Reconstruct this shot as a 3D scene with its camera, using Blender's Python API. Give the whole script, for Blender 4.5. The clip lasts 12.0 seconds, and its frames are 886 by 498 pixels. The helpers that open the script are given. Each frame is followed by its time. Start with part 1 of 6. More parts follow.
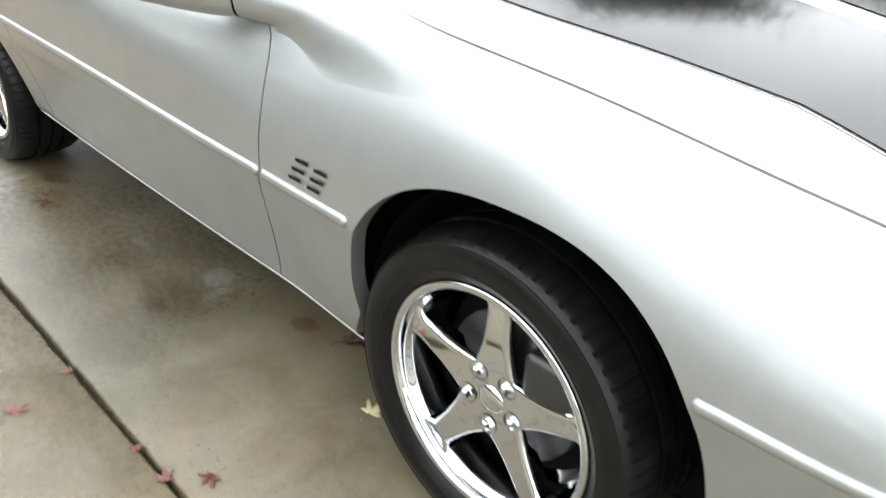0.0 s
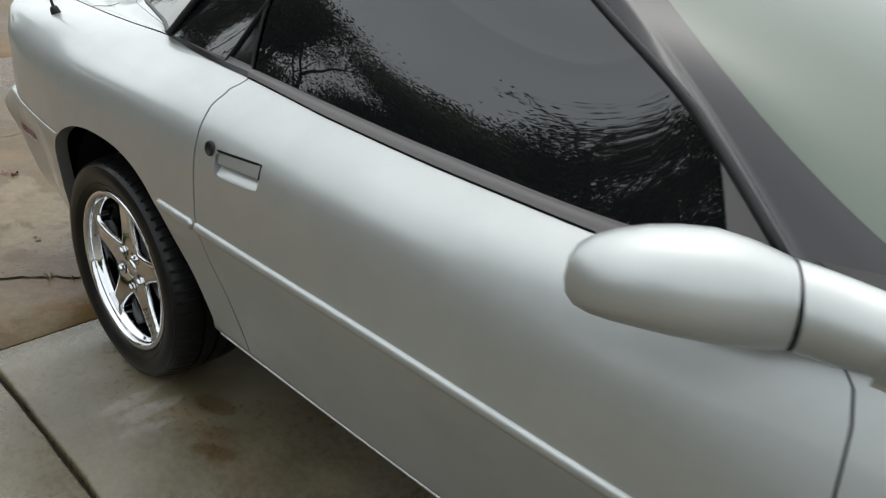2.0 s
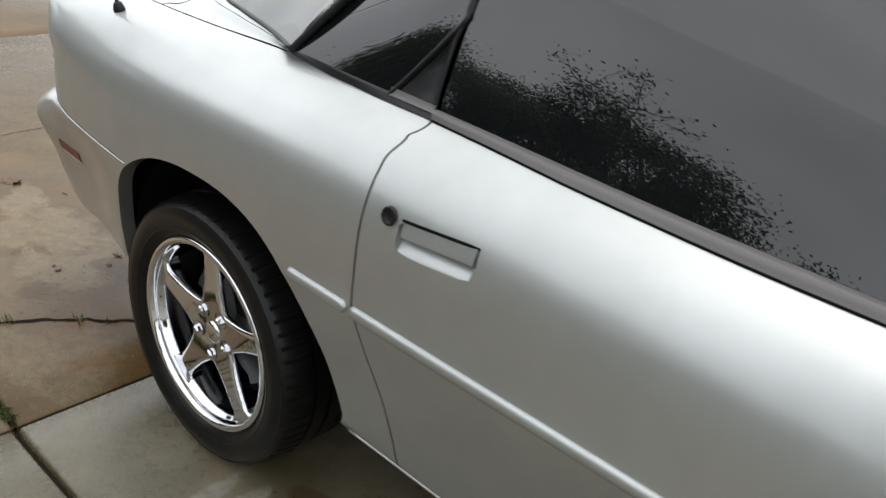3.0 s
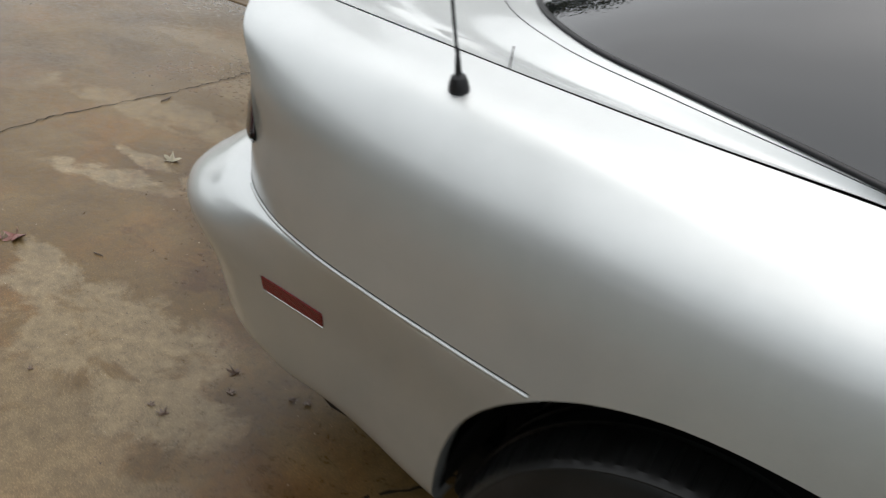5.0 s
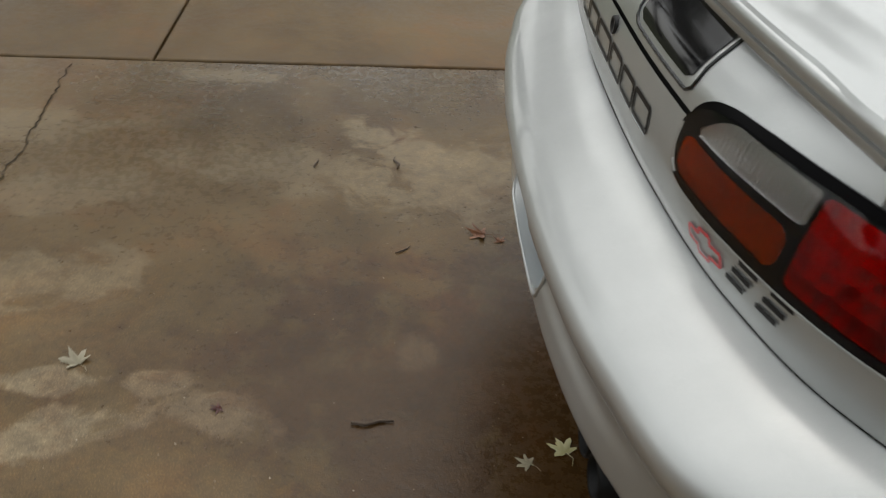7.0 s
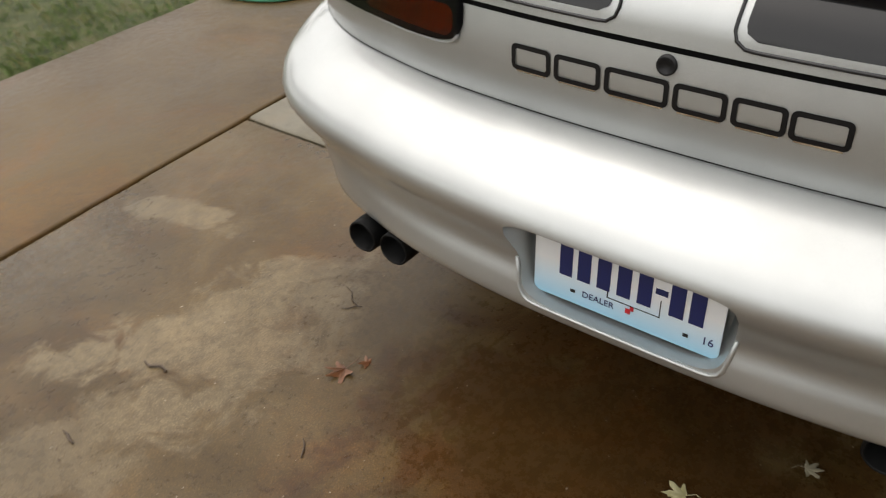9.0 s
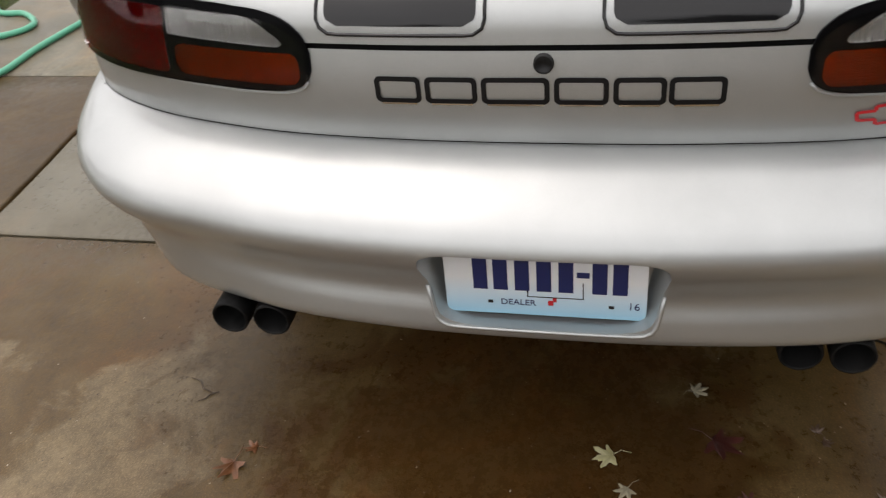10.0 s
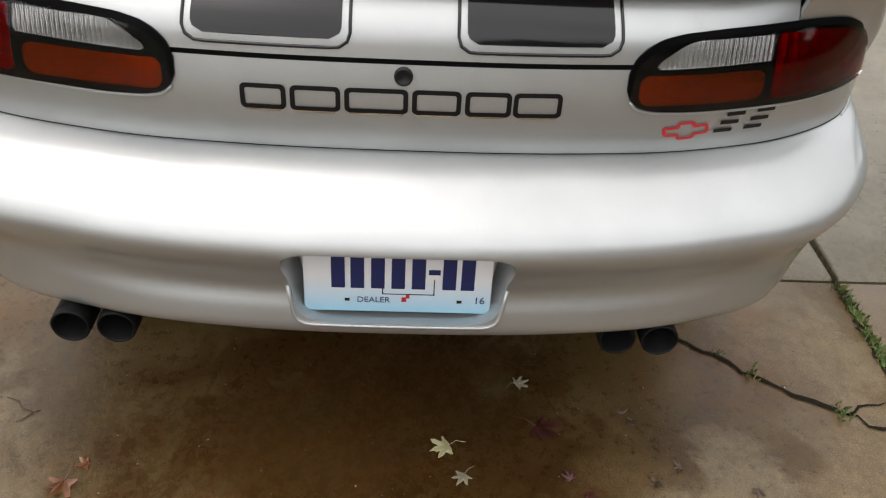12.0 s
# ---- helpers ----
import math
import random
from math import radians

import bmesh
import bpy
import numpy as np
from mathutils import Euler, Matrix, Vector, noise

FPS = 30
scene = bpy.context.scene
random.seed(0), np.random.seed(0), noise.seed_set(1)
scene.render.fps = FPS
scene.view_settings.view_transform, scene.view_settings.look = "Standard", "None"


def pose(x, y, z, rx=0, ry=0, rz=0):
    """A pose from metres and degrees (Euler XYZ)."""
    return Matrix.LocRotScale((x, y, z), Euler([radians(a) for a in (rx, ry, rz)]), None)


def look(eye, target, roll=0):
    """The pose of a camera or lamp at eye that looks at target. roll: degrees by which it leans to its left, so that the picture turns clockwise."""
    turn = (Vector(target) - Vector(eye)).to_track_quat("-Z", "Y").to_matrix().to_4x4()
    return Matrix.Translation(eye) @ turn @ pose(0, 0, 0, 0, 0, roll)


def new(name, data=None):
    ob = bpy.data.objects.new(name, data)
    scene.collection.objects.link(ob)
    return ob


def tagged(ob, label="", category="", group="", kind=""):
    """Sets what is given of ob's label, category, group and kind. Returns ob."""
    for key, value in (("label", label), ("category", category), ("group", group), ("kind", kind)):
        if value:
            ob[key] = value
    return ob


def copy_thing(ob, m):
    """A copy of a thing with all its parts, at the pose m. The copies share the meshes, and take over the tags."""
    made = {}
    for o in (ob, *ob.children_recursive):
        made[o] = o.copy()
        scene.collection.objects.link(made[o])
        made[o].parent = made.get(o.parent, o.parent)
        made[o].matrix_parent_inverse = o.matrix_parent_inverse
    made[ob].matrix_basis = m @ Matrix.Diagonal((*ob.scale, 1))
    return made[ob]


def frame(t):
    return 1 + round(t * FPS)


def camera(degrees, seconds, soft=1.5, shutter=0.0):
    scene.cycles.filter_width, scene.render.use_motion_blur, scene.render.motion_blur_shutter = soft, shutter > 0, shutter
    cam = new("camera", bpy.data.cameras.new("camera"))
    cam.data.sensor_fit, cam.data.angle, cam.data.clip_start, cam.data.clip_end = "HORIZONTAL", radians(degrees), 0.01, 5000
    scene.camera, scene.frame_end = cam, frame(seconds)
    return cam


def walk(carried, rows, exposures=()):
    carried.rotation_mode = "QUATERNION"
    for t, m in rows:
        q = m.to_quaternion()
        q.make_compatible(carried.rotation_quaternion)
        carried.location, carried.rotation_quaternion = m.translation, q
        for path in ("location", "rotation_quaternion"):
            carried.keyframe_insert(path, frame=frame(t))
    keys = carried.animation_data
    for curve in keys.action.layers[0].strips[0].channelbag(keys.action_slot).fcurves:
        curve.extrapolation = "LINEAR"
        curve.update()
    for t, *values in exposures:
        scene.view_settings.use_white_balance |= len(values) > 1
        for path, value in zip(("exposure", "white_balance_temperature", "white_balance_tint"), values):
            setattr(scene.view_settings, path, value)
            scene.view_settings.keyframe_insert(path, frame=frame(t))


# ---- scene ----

cam = camera(54.9, 12.0, soft=1.2, shutter=0.3)
PATH = [
    (0, (3.413, -1.822, 1.392), (2.189, -0.583, 0.408), 2.1),
    (0.5, (3.141, -1.738, 1.428), (1.865, -0.515, 0.493), 1.0),
    (1, (2.848, -1.833, 1.458), (1.571, -0.563, 0.59), 1.2),
    (1.5, (2.519, -1.844, 1.448), (1.241, -0.55, 0.615), 1.4),
    (2, (2.18, -1.791, 1.446), (0.916, -0.488, 0.606), 2.7),
    (2.5, (1.859, -1.837, 1.443), (0.654, -0.478, 0.605), 4.9),
    (2.7, (1.721, -1.823, 1.425), (0.527, -0.458, 0.581), 5.3),
    (4.3, (0.566, -1.748, 1.382), (-0.371, -0.288, 0.388), 8.5),
    (4.5, (0.427, -1.724, 1.394), (-0.474, -0.257, 0.376), 8.5),
    (5, (0.041, -1.699, 1.356), (-0.746, -0.17, 0.334), 10.4),
    (5.5, (-0.365, -1.577, 1.321), (-0.984, -0.009, 0.244), 9.6),
    (6, (-0.698, -1.464, 1.319), (-1.1, 0.14, 0.194), 7.1),
    (6.5, (-1.039, -1.38, 1.296), (-1.175, 0.258, 0.156), 6.4),
    (7, (-1.328, -1.22, 1.285), (-1.19, 0.398, 0.118), 4.7),
    (7.2, (-1.397, -1.122, 1.303), (-1.159, 0.46, 0.104), 2.9),
    (8.8, (-1.912, -0.484, 1.303), (-0.779, 0.659, 0.115), -3.9),
    (9, (-1.976, -0.41, 1.299), (-0.722, 0.614, 0.124), -3.6),
    (9.5, (-2.051, -0.256, 1.301), (-0.602, 0.468, 0.129), -5.4),
    (10, (-2.055, -0.117, 1.324), (-0.503, 0.3, 0.132), -6.6),
    (10.5, (-2.104, -0.047, 1.324), (-0.507, 0.135, 0.133), -3.9),
    (11, (-2.149, 0.023, 1.318), (-0.515, 0.016, 0.164), 0.7),
    (11.5, (-2.157, 0.001, 1.33), (-0.52, -0.051, 0.182), 2.5),
    (12, (-2.159, -0.008, 1.347), (-0.529, -0.099, 0.193), 3.5),
]
walk(cam, [(t, look(eye, target, roll)) for t, eye, target, roll in PATH], exposures=[
    (0.0, 1.15, 6500, 10), (0.5, 0.6, 6550, 10), (1.0, 0.1, 6450, 8), (1.5, -0.06, 6450, 7), (2.0, -0.08, 6500, 8), (2.5, 0.1, 6550, 10), (4.5, 0.04, 6600, 11), (5.0, -0.05, 6550, 11), (5.5, -0.4, 6500, 10), (6.0, -0.75, 6500, 10),
    (6.5, -0.65, 6500, 11), (7.0, -0.4, 6750, 10), (9.0, 0.05, 7000, 13), (9.5, -0.03, 7050, 15), (10.0, -0.1, 6900, 16), (10.5, -0.33, 6500, 13), (11.0, -0.35, 6500, 12), (12.0, 0.18, 6800, 15)])
# ---- world, sun ----
CLOUD_LOW, CLOUD_HIGH = 6.6, 8.9
BRIGHT_SIDE = Vector((-0.08, 0.34, 0.93)).normalized()  # where the sun stands behind the clouds
world = bpy.data.worlds.new("overcast_sky")
scene.world = world
world.use_nodes = True
wn, wl = world.node_tree.nodes, world.node_tree.links
sky = wn.new("ShaderNodeTexSky")
sky.sky_type = "NISHITA"
sky.sun_disc = False
sky.sun_elevation, sky.sun_rotation = radians(69), radians(-13)
sky.air_density, sky.dust_density = 1.0, 4.0
hsv = wn.new("ShaderNodeHueSaturation")
hsv.inputs["Saturation"].default_value = 0.3
wl.new(sky.outputs[0], hsv.inputs["Color"])
# a closed cloud cover, brighter towards the hidden sun, with soft uneven patches
wt = wn.new("ShaderNodeTexCoord")
wdot = wn.new("ShaderNodeVectorMath")
wdot.operation = "DOT_PRODUCT"
wdot.inputs[1].default_value = BRIGHT_SIDE
wl.new(wt.outputs["Generated"], wdot.inputs[0])
wgrad = wn.new("ShaderNodeMapRange")
wgrad.inputs[1].default_value, wgrad.inputs[2].default_value = -0.7, 1.0
wgrad.inputs[3].default_value, wgrad.inputs[4].default_value = CLOUD_LOW, CLOUD_HIGH
wl.new(wdot.outputs["Value"], wgrad.inputs[0])
wnoise = wn.new("ShaderNodeTexNoise")
wnoise.inputs["Scale"].default_value, wnoise.inputs["Detail"].default_value = 2.2, 4.0
wl.new(wt.outputs["Generated"], wnoise.inputs["Vector"])
wcl = wn.new("ShaderNodeMapRange")
wcl.inputs[1].default_value, wcl.inputs[2].default_value, wcl.inputs[3].default_value, wcl.inputs[4].default_value = 0.3, 0.7, 0.78, 1.2
wl.new(wnoise.outputs["Fac"], wcl.inputs[0])
wmul = wn.new("ShaderNodeMath")
wmul.operation = "MULTIPLY"
wl.new(wgrad.outputs[0], wmul.inputs[0])
wl.new(wcl.outputs[0], wmul.inputs[1])
wtint = wn.new("ShaderNodeMix")
wtint.data_type, wtint.blend_type = "RGBA", "MULTIPLY"
wtint.inputs[0].default_value = 1.0
wtint.inputs[6].default_value = (0.93, 0.985, 1.0, 1)
wl.new(wmul.outputs[0], wtint.inputs[7])
wadd = wn.new("ShaderNodeMix")
wadd.data_type, wadd.blend_type = "RGBA", "ADD"
wadd.inputs[0].default_value = 1.0
wl.new(hsv.outputs[0], wadd.inputs[6])
wl.new(wtint.outputs[2], wadd.inputs[7])
wl.new(wadd.outputs[2], wn["Background"].inputs["Color"])
wn["Background"].inputs["Strength"].default_value = 0.12

sun_data = bpy.data.lights.new("sun", "SUN")
sun_data.energy, sun_data.angle, sun_data.color = 0.5, radians(140), (1.0, 0.97, 0.92)
sun_lamp = new("sun", sun_data)
sun_lamp.matrix_world = look(BRIGHT_SIDE * 20, (0, 0, 0))


# ---- materials ----
def mat(name, color, rough=0.5, metal=0.0, coat=0.0, spec=0.5, transmission=0.0):
    m = bpy.data.materials.new(name)
    m.use_nodes = True
    b = m.node_tree.nodes["Principled BSDF"]
    b.inputs["Base Color"].default_value = (*color, 1)
    b.inputs["Roughness"].default_value = rough
    b.inputs["Metallic"].default_value = metal
    b.inputs["Coat Weight"].default_value = coat
    b.inputs["Coat Roughness"].default_value = 0.04
    b.inputs["Specular IOR Level"].default_value = spec
    b.inputs["Transmission Weight"].default_value = transmission
    return m


def nodes_of(m):
    return m.node_tree.nodes, m.node_tree.links, m.node_tree.nodes["Principled BSDF"]


def noise_node(m, scale, detail=4.0, rough=0.55, kind="Object", stretch=None, distortion=0.0):
    n, l, _ = nodes_of(m)
    tc = n.new("ShaderNodeTexCoord")
    src = tc.outputs[kind]
    if stretch:
        mp = n.new("ShaderNodeMapping")
        mp.inputs["Scale"].default_value = stretch
        l.new(src, mp.inputs["Vector"])
        src = mp.outputs[0]
    t = n.new("ShaderNodeTexNoise")
    t.inputs["Scale"].default_value, t.inputs["Detail"].default_value, t.inputs["Roughness"].default_value = scale, detail, rough
    t.inputs["Distortion"].default_value = distortion
    l.new(src, t.inputs["Vector"])
    return t


def ramp(m, src, stops):
    n, l, _ = nodes_of(m)
    r = n.new("ShaderNodeValToRGB")
    e = r.color_ramp.elements
    for _ in range(len(stops) - 2):
        e.new(0.5)
    for k, (p, c) in zip(e, stops):
        k.position = p
        k.color = (*c, 1) if len(c) == 3 else c
    l.new(src, r.inputs[0])
    return r


def mix(m, fac, a, b, blend="MIX"):
    n, l, _ = nodes_of(m)
    x = n.new("ShaderNodeMix")
    x.data_type, x.blend_type = "RGBA", blend
    for sock, val in ((x.inputs[0], fac), (x.inputs[6], a), (x.inputs[7], b)):
        if isinstance(val, (int, float)):
            sock.default_value = val
        elif isinstance(val, tuple):
            sock.default_value = (*val, 1)
        else:
            l.new(val, sock)
    return x.outputs[2]


def bump(m, src, strength, distance, after=None):
    n, l, b = nodes_of(m)
    k = n.new("ShaderNodeBump")
    k.inputs["Strength"].default_value, k.inputs["Distance"].default_value = strength, distance
    l.new(src, k.inputs["Height"])
    if after:
        l.new(after, k.inputs["Normal"])
    l.new(k.outputs[0], b.inputs["Normal"])
    return k.outputs[0]


def grey(v):
    return (v, v, v)


def paint_material():
    m = mat("silver_paint", (0.60, 0.61, 0.60), 0.36, 0.84, 0.85)
    n, l, b = nodes_of(m)
    fl = noise_node(m, 2600.0, 1.0)
    dirt = noise_node(m, 6.0, 6.0, 0.6)
    c1 = ramp(m, fl.outputs["Fac"], [(0.35, (0.415, 0.43, 0.427)), (0.65, (0.54, 0.557, 0.553))])
    c2 = ramp(m, dirt.outputs["Fac"], [(0.35, grey(0.93)), (0.6, grey(1.0))])
    l.new(mix(m, 1.0, c1.outputs[0], c2.outputs[0], "MULTIPLY"), b.inputs["Base Color"])
    b.inputs["Coat Roughness"].default_value = 0.06
    r = ramp(m, dirt.outputs["Fac"], [(0.3, grey(0.51)), (0.7, grey(0.46))])
    l.new(r.outputs[0], b.inputs["Roughness"])
    return m


PAINT = paint_material()
BLACK = mat("black_plastic", (0.010, 0.010, 0.011), 0.45, spec=0.3)
GLOSS_BLACK = mat("gloss_black_vinyl", (0.007, 0.007, 0.008), 0.08, 0.0, 0.0, 0.45)
GAP = mat("gap_shadow_rubber", (0.006, 0.006, 0.006), 0.8, spec=0.1)
TRIM = mat("weathered_belt_rubber", (0.115, 0.107, 0.107), 0.5)
CHROME = mat("chrome", (0.74, 0.75, 0.77), 0.045, 1.0)
TYRE = mat("tyre_rubber", (0.008, 0.008, 0.009), 0.34, spec=0.28)


def tyre_grooves(m):
    """Dark grooves round the tread, and a little road dust."""
    n, l, b = nodes_of(m)
    tc, sep = n.new("ShaderNodeTexCoord"), n.new("ShaderNodeSeparateXYZ")
    l.new(tc.outputs["Object"], sep.inputs[0])
    stops = [(0.0, grey(0.008))]
    for a in (0.055, 0.100, 0.145):
        stops += [(a, grey(0.008)), (a + 0.002, grey(0.002)), (a + 0.009, grey(0.002)), (a + 0.011, grey(0.008))]
    r = ramp(m, sep.outputs[1], stops)
    dust = ramp(m, noise_node(m, 14.0, 5.0).outputs["Fac"], [(0.4, grey(0.6)), (0.7, grey(1.15))])
    l.new(mix(m, 1.0, r.outputs[0], dust.outputs[0], "MULTIPLY"), b.inputs["Base Color"])
    bump(m, noise_node(m, 90.0, 3.0).outputs["Fac"], 0.25, 0.002)


tyre_grooves(TYRE)
TINT = mat("tinted_glass", (0.006, 0.007, 0.008), 0.015, 0.0, 0.0, 1.0)
SCREEN = mat("windscreen_glass", (0.105, 0.13, 0.105), 0.015, 0.0, 0.0, 0.5)
FRIT = mat("windscreen_frit_band", (0.03, 0.03, 0.033), 0.12)
DISC = mat("brake_steel", (0.10, 0.10, 0.10), 0.45, 0.9)


# ---- mesh helpers ----
def part(name, bm, material, parent=None, label="", smooth=True, kind=""):
    me = bpy.data.meshes.new(name)
    bm.normal_update()
    bm.to_mesh(me)
    bm.free()
    for p in me.polygons:
        p.use_smooth = smooth
    for m in material if isinstance(material, (list, tuple)) else [material]:
        me.materials.append(m)
    ob = new(name, me)
    if parent is not None:
        ob.parent = parent
    return tagged(ob, label, kind=kind)


def empty(name, label, category, group=""):
    return tagged(new(name), label, category, group)


def grid_bm(pts, flip=False, bm=None, skip=None):
    """A sheet of quads over an array of points (rows, columns, 3)."""
    bm = bm or bmesh.new()
    a, b = pts.shape[:2]
    vs = [[bm.verts.new(pts[i, j]) for j in range(b)] for i in range(a)]
    for i in range(a - 1):
        for j in range(b - 1):
            if skip is not None and skip[i, j]:
                continue
            q = (vs[i][j], vs[i + 1][j], vs[i + 1][j + 1], vs[i][j + 1])
            try:
                bm.faces.new(q[::-1] if flip else q)
            except ValueError:
                pass
    return bm


def tidy(bm, dist=1e-5):
    bmesh.ops.remove_doubles(bm, verts=bm.verts, dist=dist)
    bmesh.ops.delete(bm, geom=[v for v in bm.verts if not v.link_faces], context="VERTS")
    return bm


def hermite(keys, values):
    """A smooth curve through values (n, k) at keys (n), as a function of an array."""
    keys, values = np.asarray(keys, float), np.asarray(values, float)
    if values.ndim == 1:
        values = values[:, None]
    step = np.diff(keys)[:, None]
    slope = np.diff(values, axis=0) / step
    tan = np.zeros_like(values)
    tan[1:-1] = (slope[:-1] * step[1:] + slope[1:] * step[:-1]) / (step[1:] + step[:-1])
    tan[0], tan[-1] = slope[0], slope[-1]

    def at(x):
        x = np.clip(np.asarray(x, float), keys[0], keys[-1])
        k = np.clip(np.searchsorted(keys, x, side="right") - 1, 0, len(keys) - 2)
        h = (keys[k + 1] - keys[k])
        t = ((x - keys[k]) / h)[..., None]
        h = h[..., None]
        return ((2 * t**3 - 3 * t**2 + 1) * values[k] + (t**3 - 2 * t**2 + t) * h * tan[k]
                + (-2 * t**3 + 3 * t**2) * values[k + 1] + (t**3 - t**2) * h * tan[k + 1])
    return at


def box_bm(lo, hi, bevel=0.0, segments=2):
    own = bmesh.new()
    bmesh.ops.create_cube(own, size=1.0)
    for v in own.verts:
        v.co = Vector([l + (h - l) * (c + 0.5) for l, h, c in zip(lo, hi, v.co)])
    if bevel:
        bmesh.ops.bevel(own, geom=own.edges[:], offset=bevel, segments=segments, affect="EDGES", profile=0.5)
    return own


def lathe_bm(profile, n=48, axis="y", bm=None):
    """Turns a profile of (radius, along) round an axis."""
    prof = np.asarray(profile, float)
    ang = np.linspace(0, 2 * np.pi, n + 1)
    r, a = prof[:, 0][None], prof[:, 1][None]
    c, s = np.cos(ang)[:, None], np.sin(ang)[:, None]
    if axis == "y":
        pts = np.stack([r * c, a + 0 * c, r * s], -1)
    elif axis == "x":
        pts = np.stack([a + 0 * c, r * c, r * s], -1)
    else:
        pts = np.stack([r * c, r * s, a + 0 * c], -1)
    return tidy(grid_bm(pts, bm=bm))


def tube_bm(pts, radius, n=8, bm=None, flat=1.0):
    """A round or flattened bar along a line of points."""
    bm = bm or bmesh.new()
    pts = [Vector(p) for p in pts]
    rings = []
    for i, p in enumerate(pts):
        d = (pts[min(i + 1, len(pts) - 1)] - pts[max(i - 1, 0)]).normalized()
        side = d.cross(Vector((0, 0, 1)))
        side = side.normalized() if side.length > 1e-4 else Vector((1, 0, 0))
        up = side.cross(d).normalized()
        r = radius[i] if isinstance(radius, (list, tuple)) else radius
        rings.append([bm.verts.new(p + side * r * math.cos(2 * math.pi * k / n) + up * r * flat * math.sin(2 * math.pi * k / n)) for k in range(n)])
    for a, b in zip(rings, rings[1:]):
        for k in range(n):
            bm.faces.new((a[k], a[(k + 1) % n], b[(k + 1) % n], b[k]))
    bm.faces.new(rings[0][::-1])
    bm.faces.new(rings[-1])
    return bm


# ---- the car's skin: a plan line at the crease, and sections that lean out from it ----
PLAN = [(-0.973, 0.0), (-0.965, -0.25), (-0.938, -0.48), (-0.888, -0.647), (-0.795, -0.775), (-0.70, -0.833), (-0.60, -0.863),
        (-0.48, -0.883), (-0.33, -0.901), (-0.20, -0.912), (0.10, -0.922), (0.57, -0.934), (1.20, -0.936), (1.97, -0.926),
        (2.27, -0.922), (2.65, -0.915), (3.00, -0.90), (3.30, -0.85), (3.50, -0.74), (3.62, -0.55), (3.68, -0.30), (3.70, 0.0)]
plan = np.array(PLAN)
S_KEYS = np.r_[0, np.cumsum(np.linalg.norm(np.diff(plan, axis=0), axis=1))]
S_END = S_KEYS[-1]


def both_ends(keys, rows, flip):
    """Adds a mirrored key at the two ends, so that the skin runs level across the middle of the car."""
    keys, rows = np.asarray(keys, float), np.asarray(rows, float)
    a, b = rows[1] * flip, rows[-2] * flip
    return np.r_[-keys[1], keys, 2 * keys[-1] - keys[-2]], np.vstack([a, rows, b])


plan_at = hermite(*both_ends(S_KEYS, plan, np.array([1, -1])))
fine = np.linspace(0, S_END, 4000)
fine_xy = plan_at(fine)
_from = int(np.argmin(abs(fine_xy[:, 0] + 0.86)))


def s_of(x):
    """Where along the plan line the flank has this x."""
    return np.interp(x, fine_xy[_from:, 0], fine[_from:])


def s_back(y):
    """Where along the plan line the tail has this y (to the right of the middle)."""
    return np.interp(abs(y), -fine_xy[:_from, 1], fine[:_from])


# sections: (out from the plan line, height) from the tucked lower edge to the top seam
SECTIONS = []


def section(place, lower, upper):
    """One section at a place along the plan line: six points up to the crease, seven from it to the top seam."""
    SECTIONS.append((place, lower + upper))


section(0, [(0.04, .400), (0.106, .406), (0.112, .452), (0.107, .502), (0.146, .596), (0.064, .666)],
        [(0, .693), (.016, .732), (.023, .79), (.017, .850), (.005, .90), (-.042, .960), (-.008, .983)])
section(2, [(0.03, .394), (0.088, .400), (0.094, .450), (0.093, .504), (0.140, .600), (0.060, .667)],
        [(0, .694), (.016, .732), (.021, .79), (.014, .850), (.001, .90), (-.040, .958), (-.003, .982)])
section(3, [(-.02, .378), (0.052, .387), (0.068, .452), (0.086, .518), (0.134, .610), (0.064, .672)],
        [(0, .698), (.008, .735), (.010, .79), (.002, .850), (-.014, .905), (-.020, .952), (.007, .980)])
section(4, [(-.09, .374), (-.014, .384), (0.014, .450), (0.038, .530), (0.074, .624), (0.044, .676)],
        [(0, .699), (.002, .735), (.000, .79), (-.006, .850), (-.014, .902), (-.050, .958), (-.138, .980)])
section(5, [(-.10, .366), (-.048, .376), (-.028, .445), (-.008, .545), (0.010, .632), (0.012, .682)],
        [(0, .697), (.002, .735), (.000, .79), (-.010, .850), (-.026, .905), (-.085, .960), (-.205, .980)])
section(6, [(-.11, .372), (-.062, .382), (-.044, .450), (-.028, .55), (-.008, .635), (0.002, .680)],
        [(0, .694), (.000, .735), (-.004, .80), (-.018, .870), (-.050, .930), (-.105, .967), (-.212, .980)])
section(8, [(-.10, .352), (-.055, .362), (-.038, .44), (-.022, .55), (-.006, .63), (0.001, .675)],
        [(0, .688), (-.003, .735), (-.010, .81), (-.030, .885), (-.070, .938), (-.118, .968), (-.224, .981)])
section(10, [(-.12, .330), (-.075, .345), (-.045, .42), (-.020, .53), (-.006, .61), (-.001, .66)],
        [(0, .678), (-.003, .735), (-.012, .82), (-.034, .895), (-.075, .930), (-.130, .956), (-.209, .990)])
section(11, [(-.13, .305), (-.088, .328), (-.065, .40), (-.038, .50), (-.013, .59), (-.002, .65)],
        [(0, .672), (-.003, .735), (-.009, .82), (-.026, .887), (-.060, .932), (-.110, .967), (-.160, .992)])
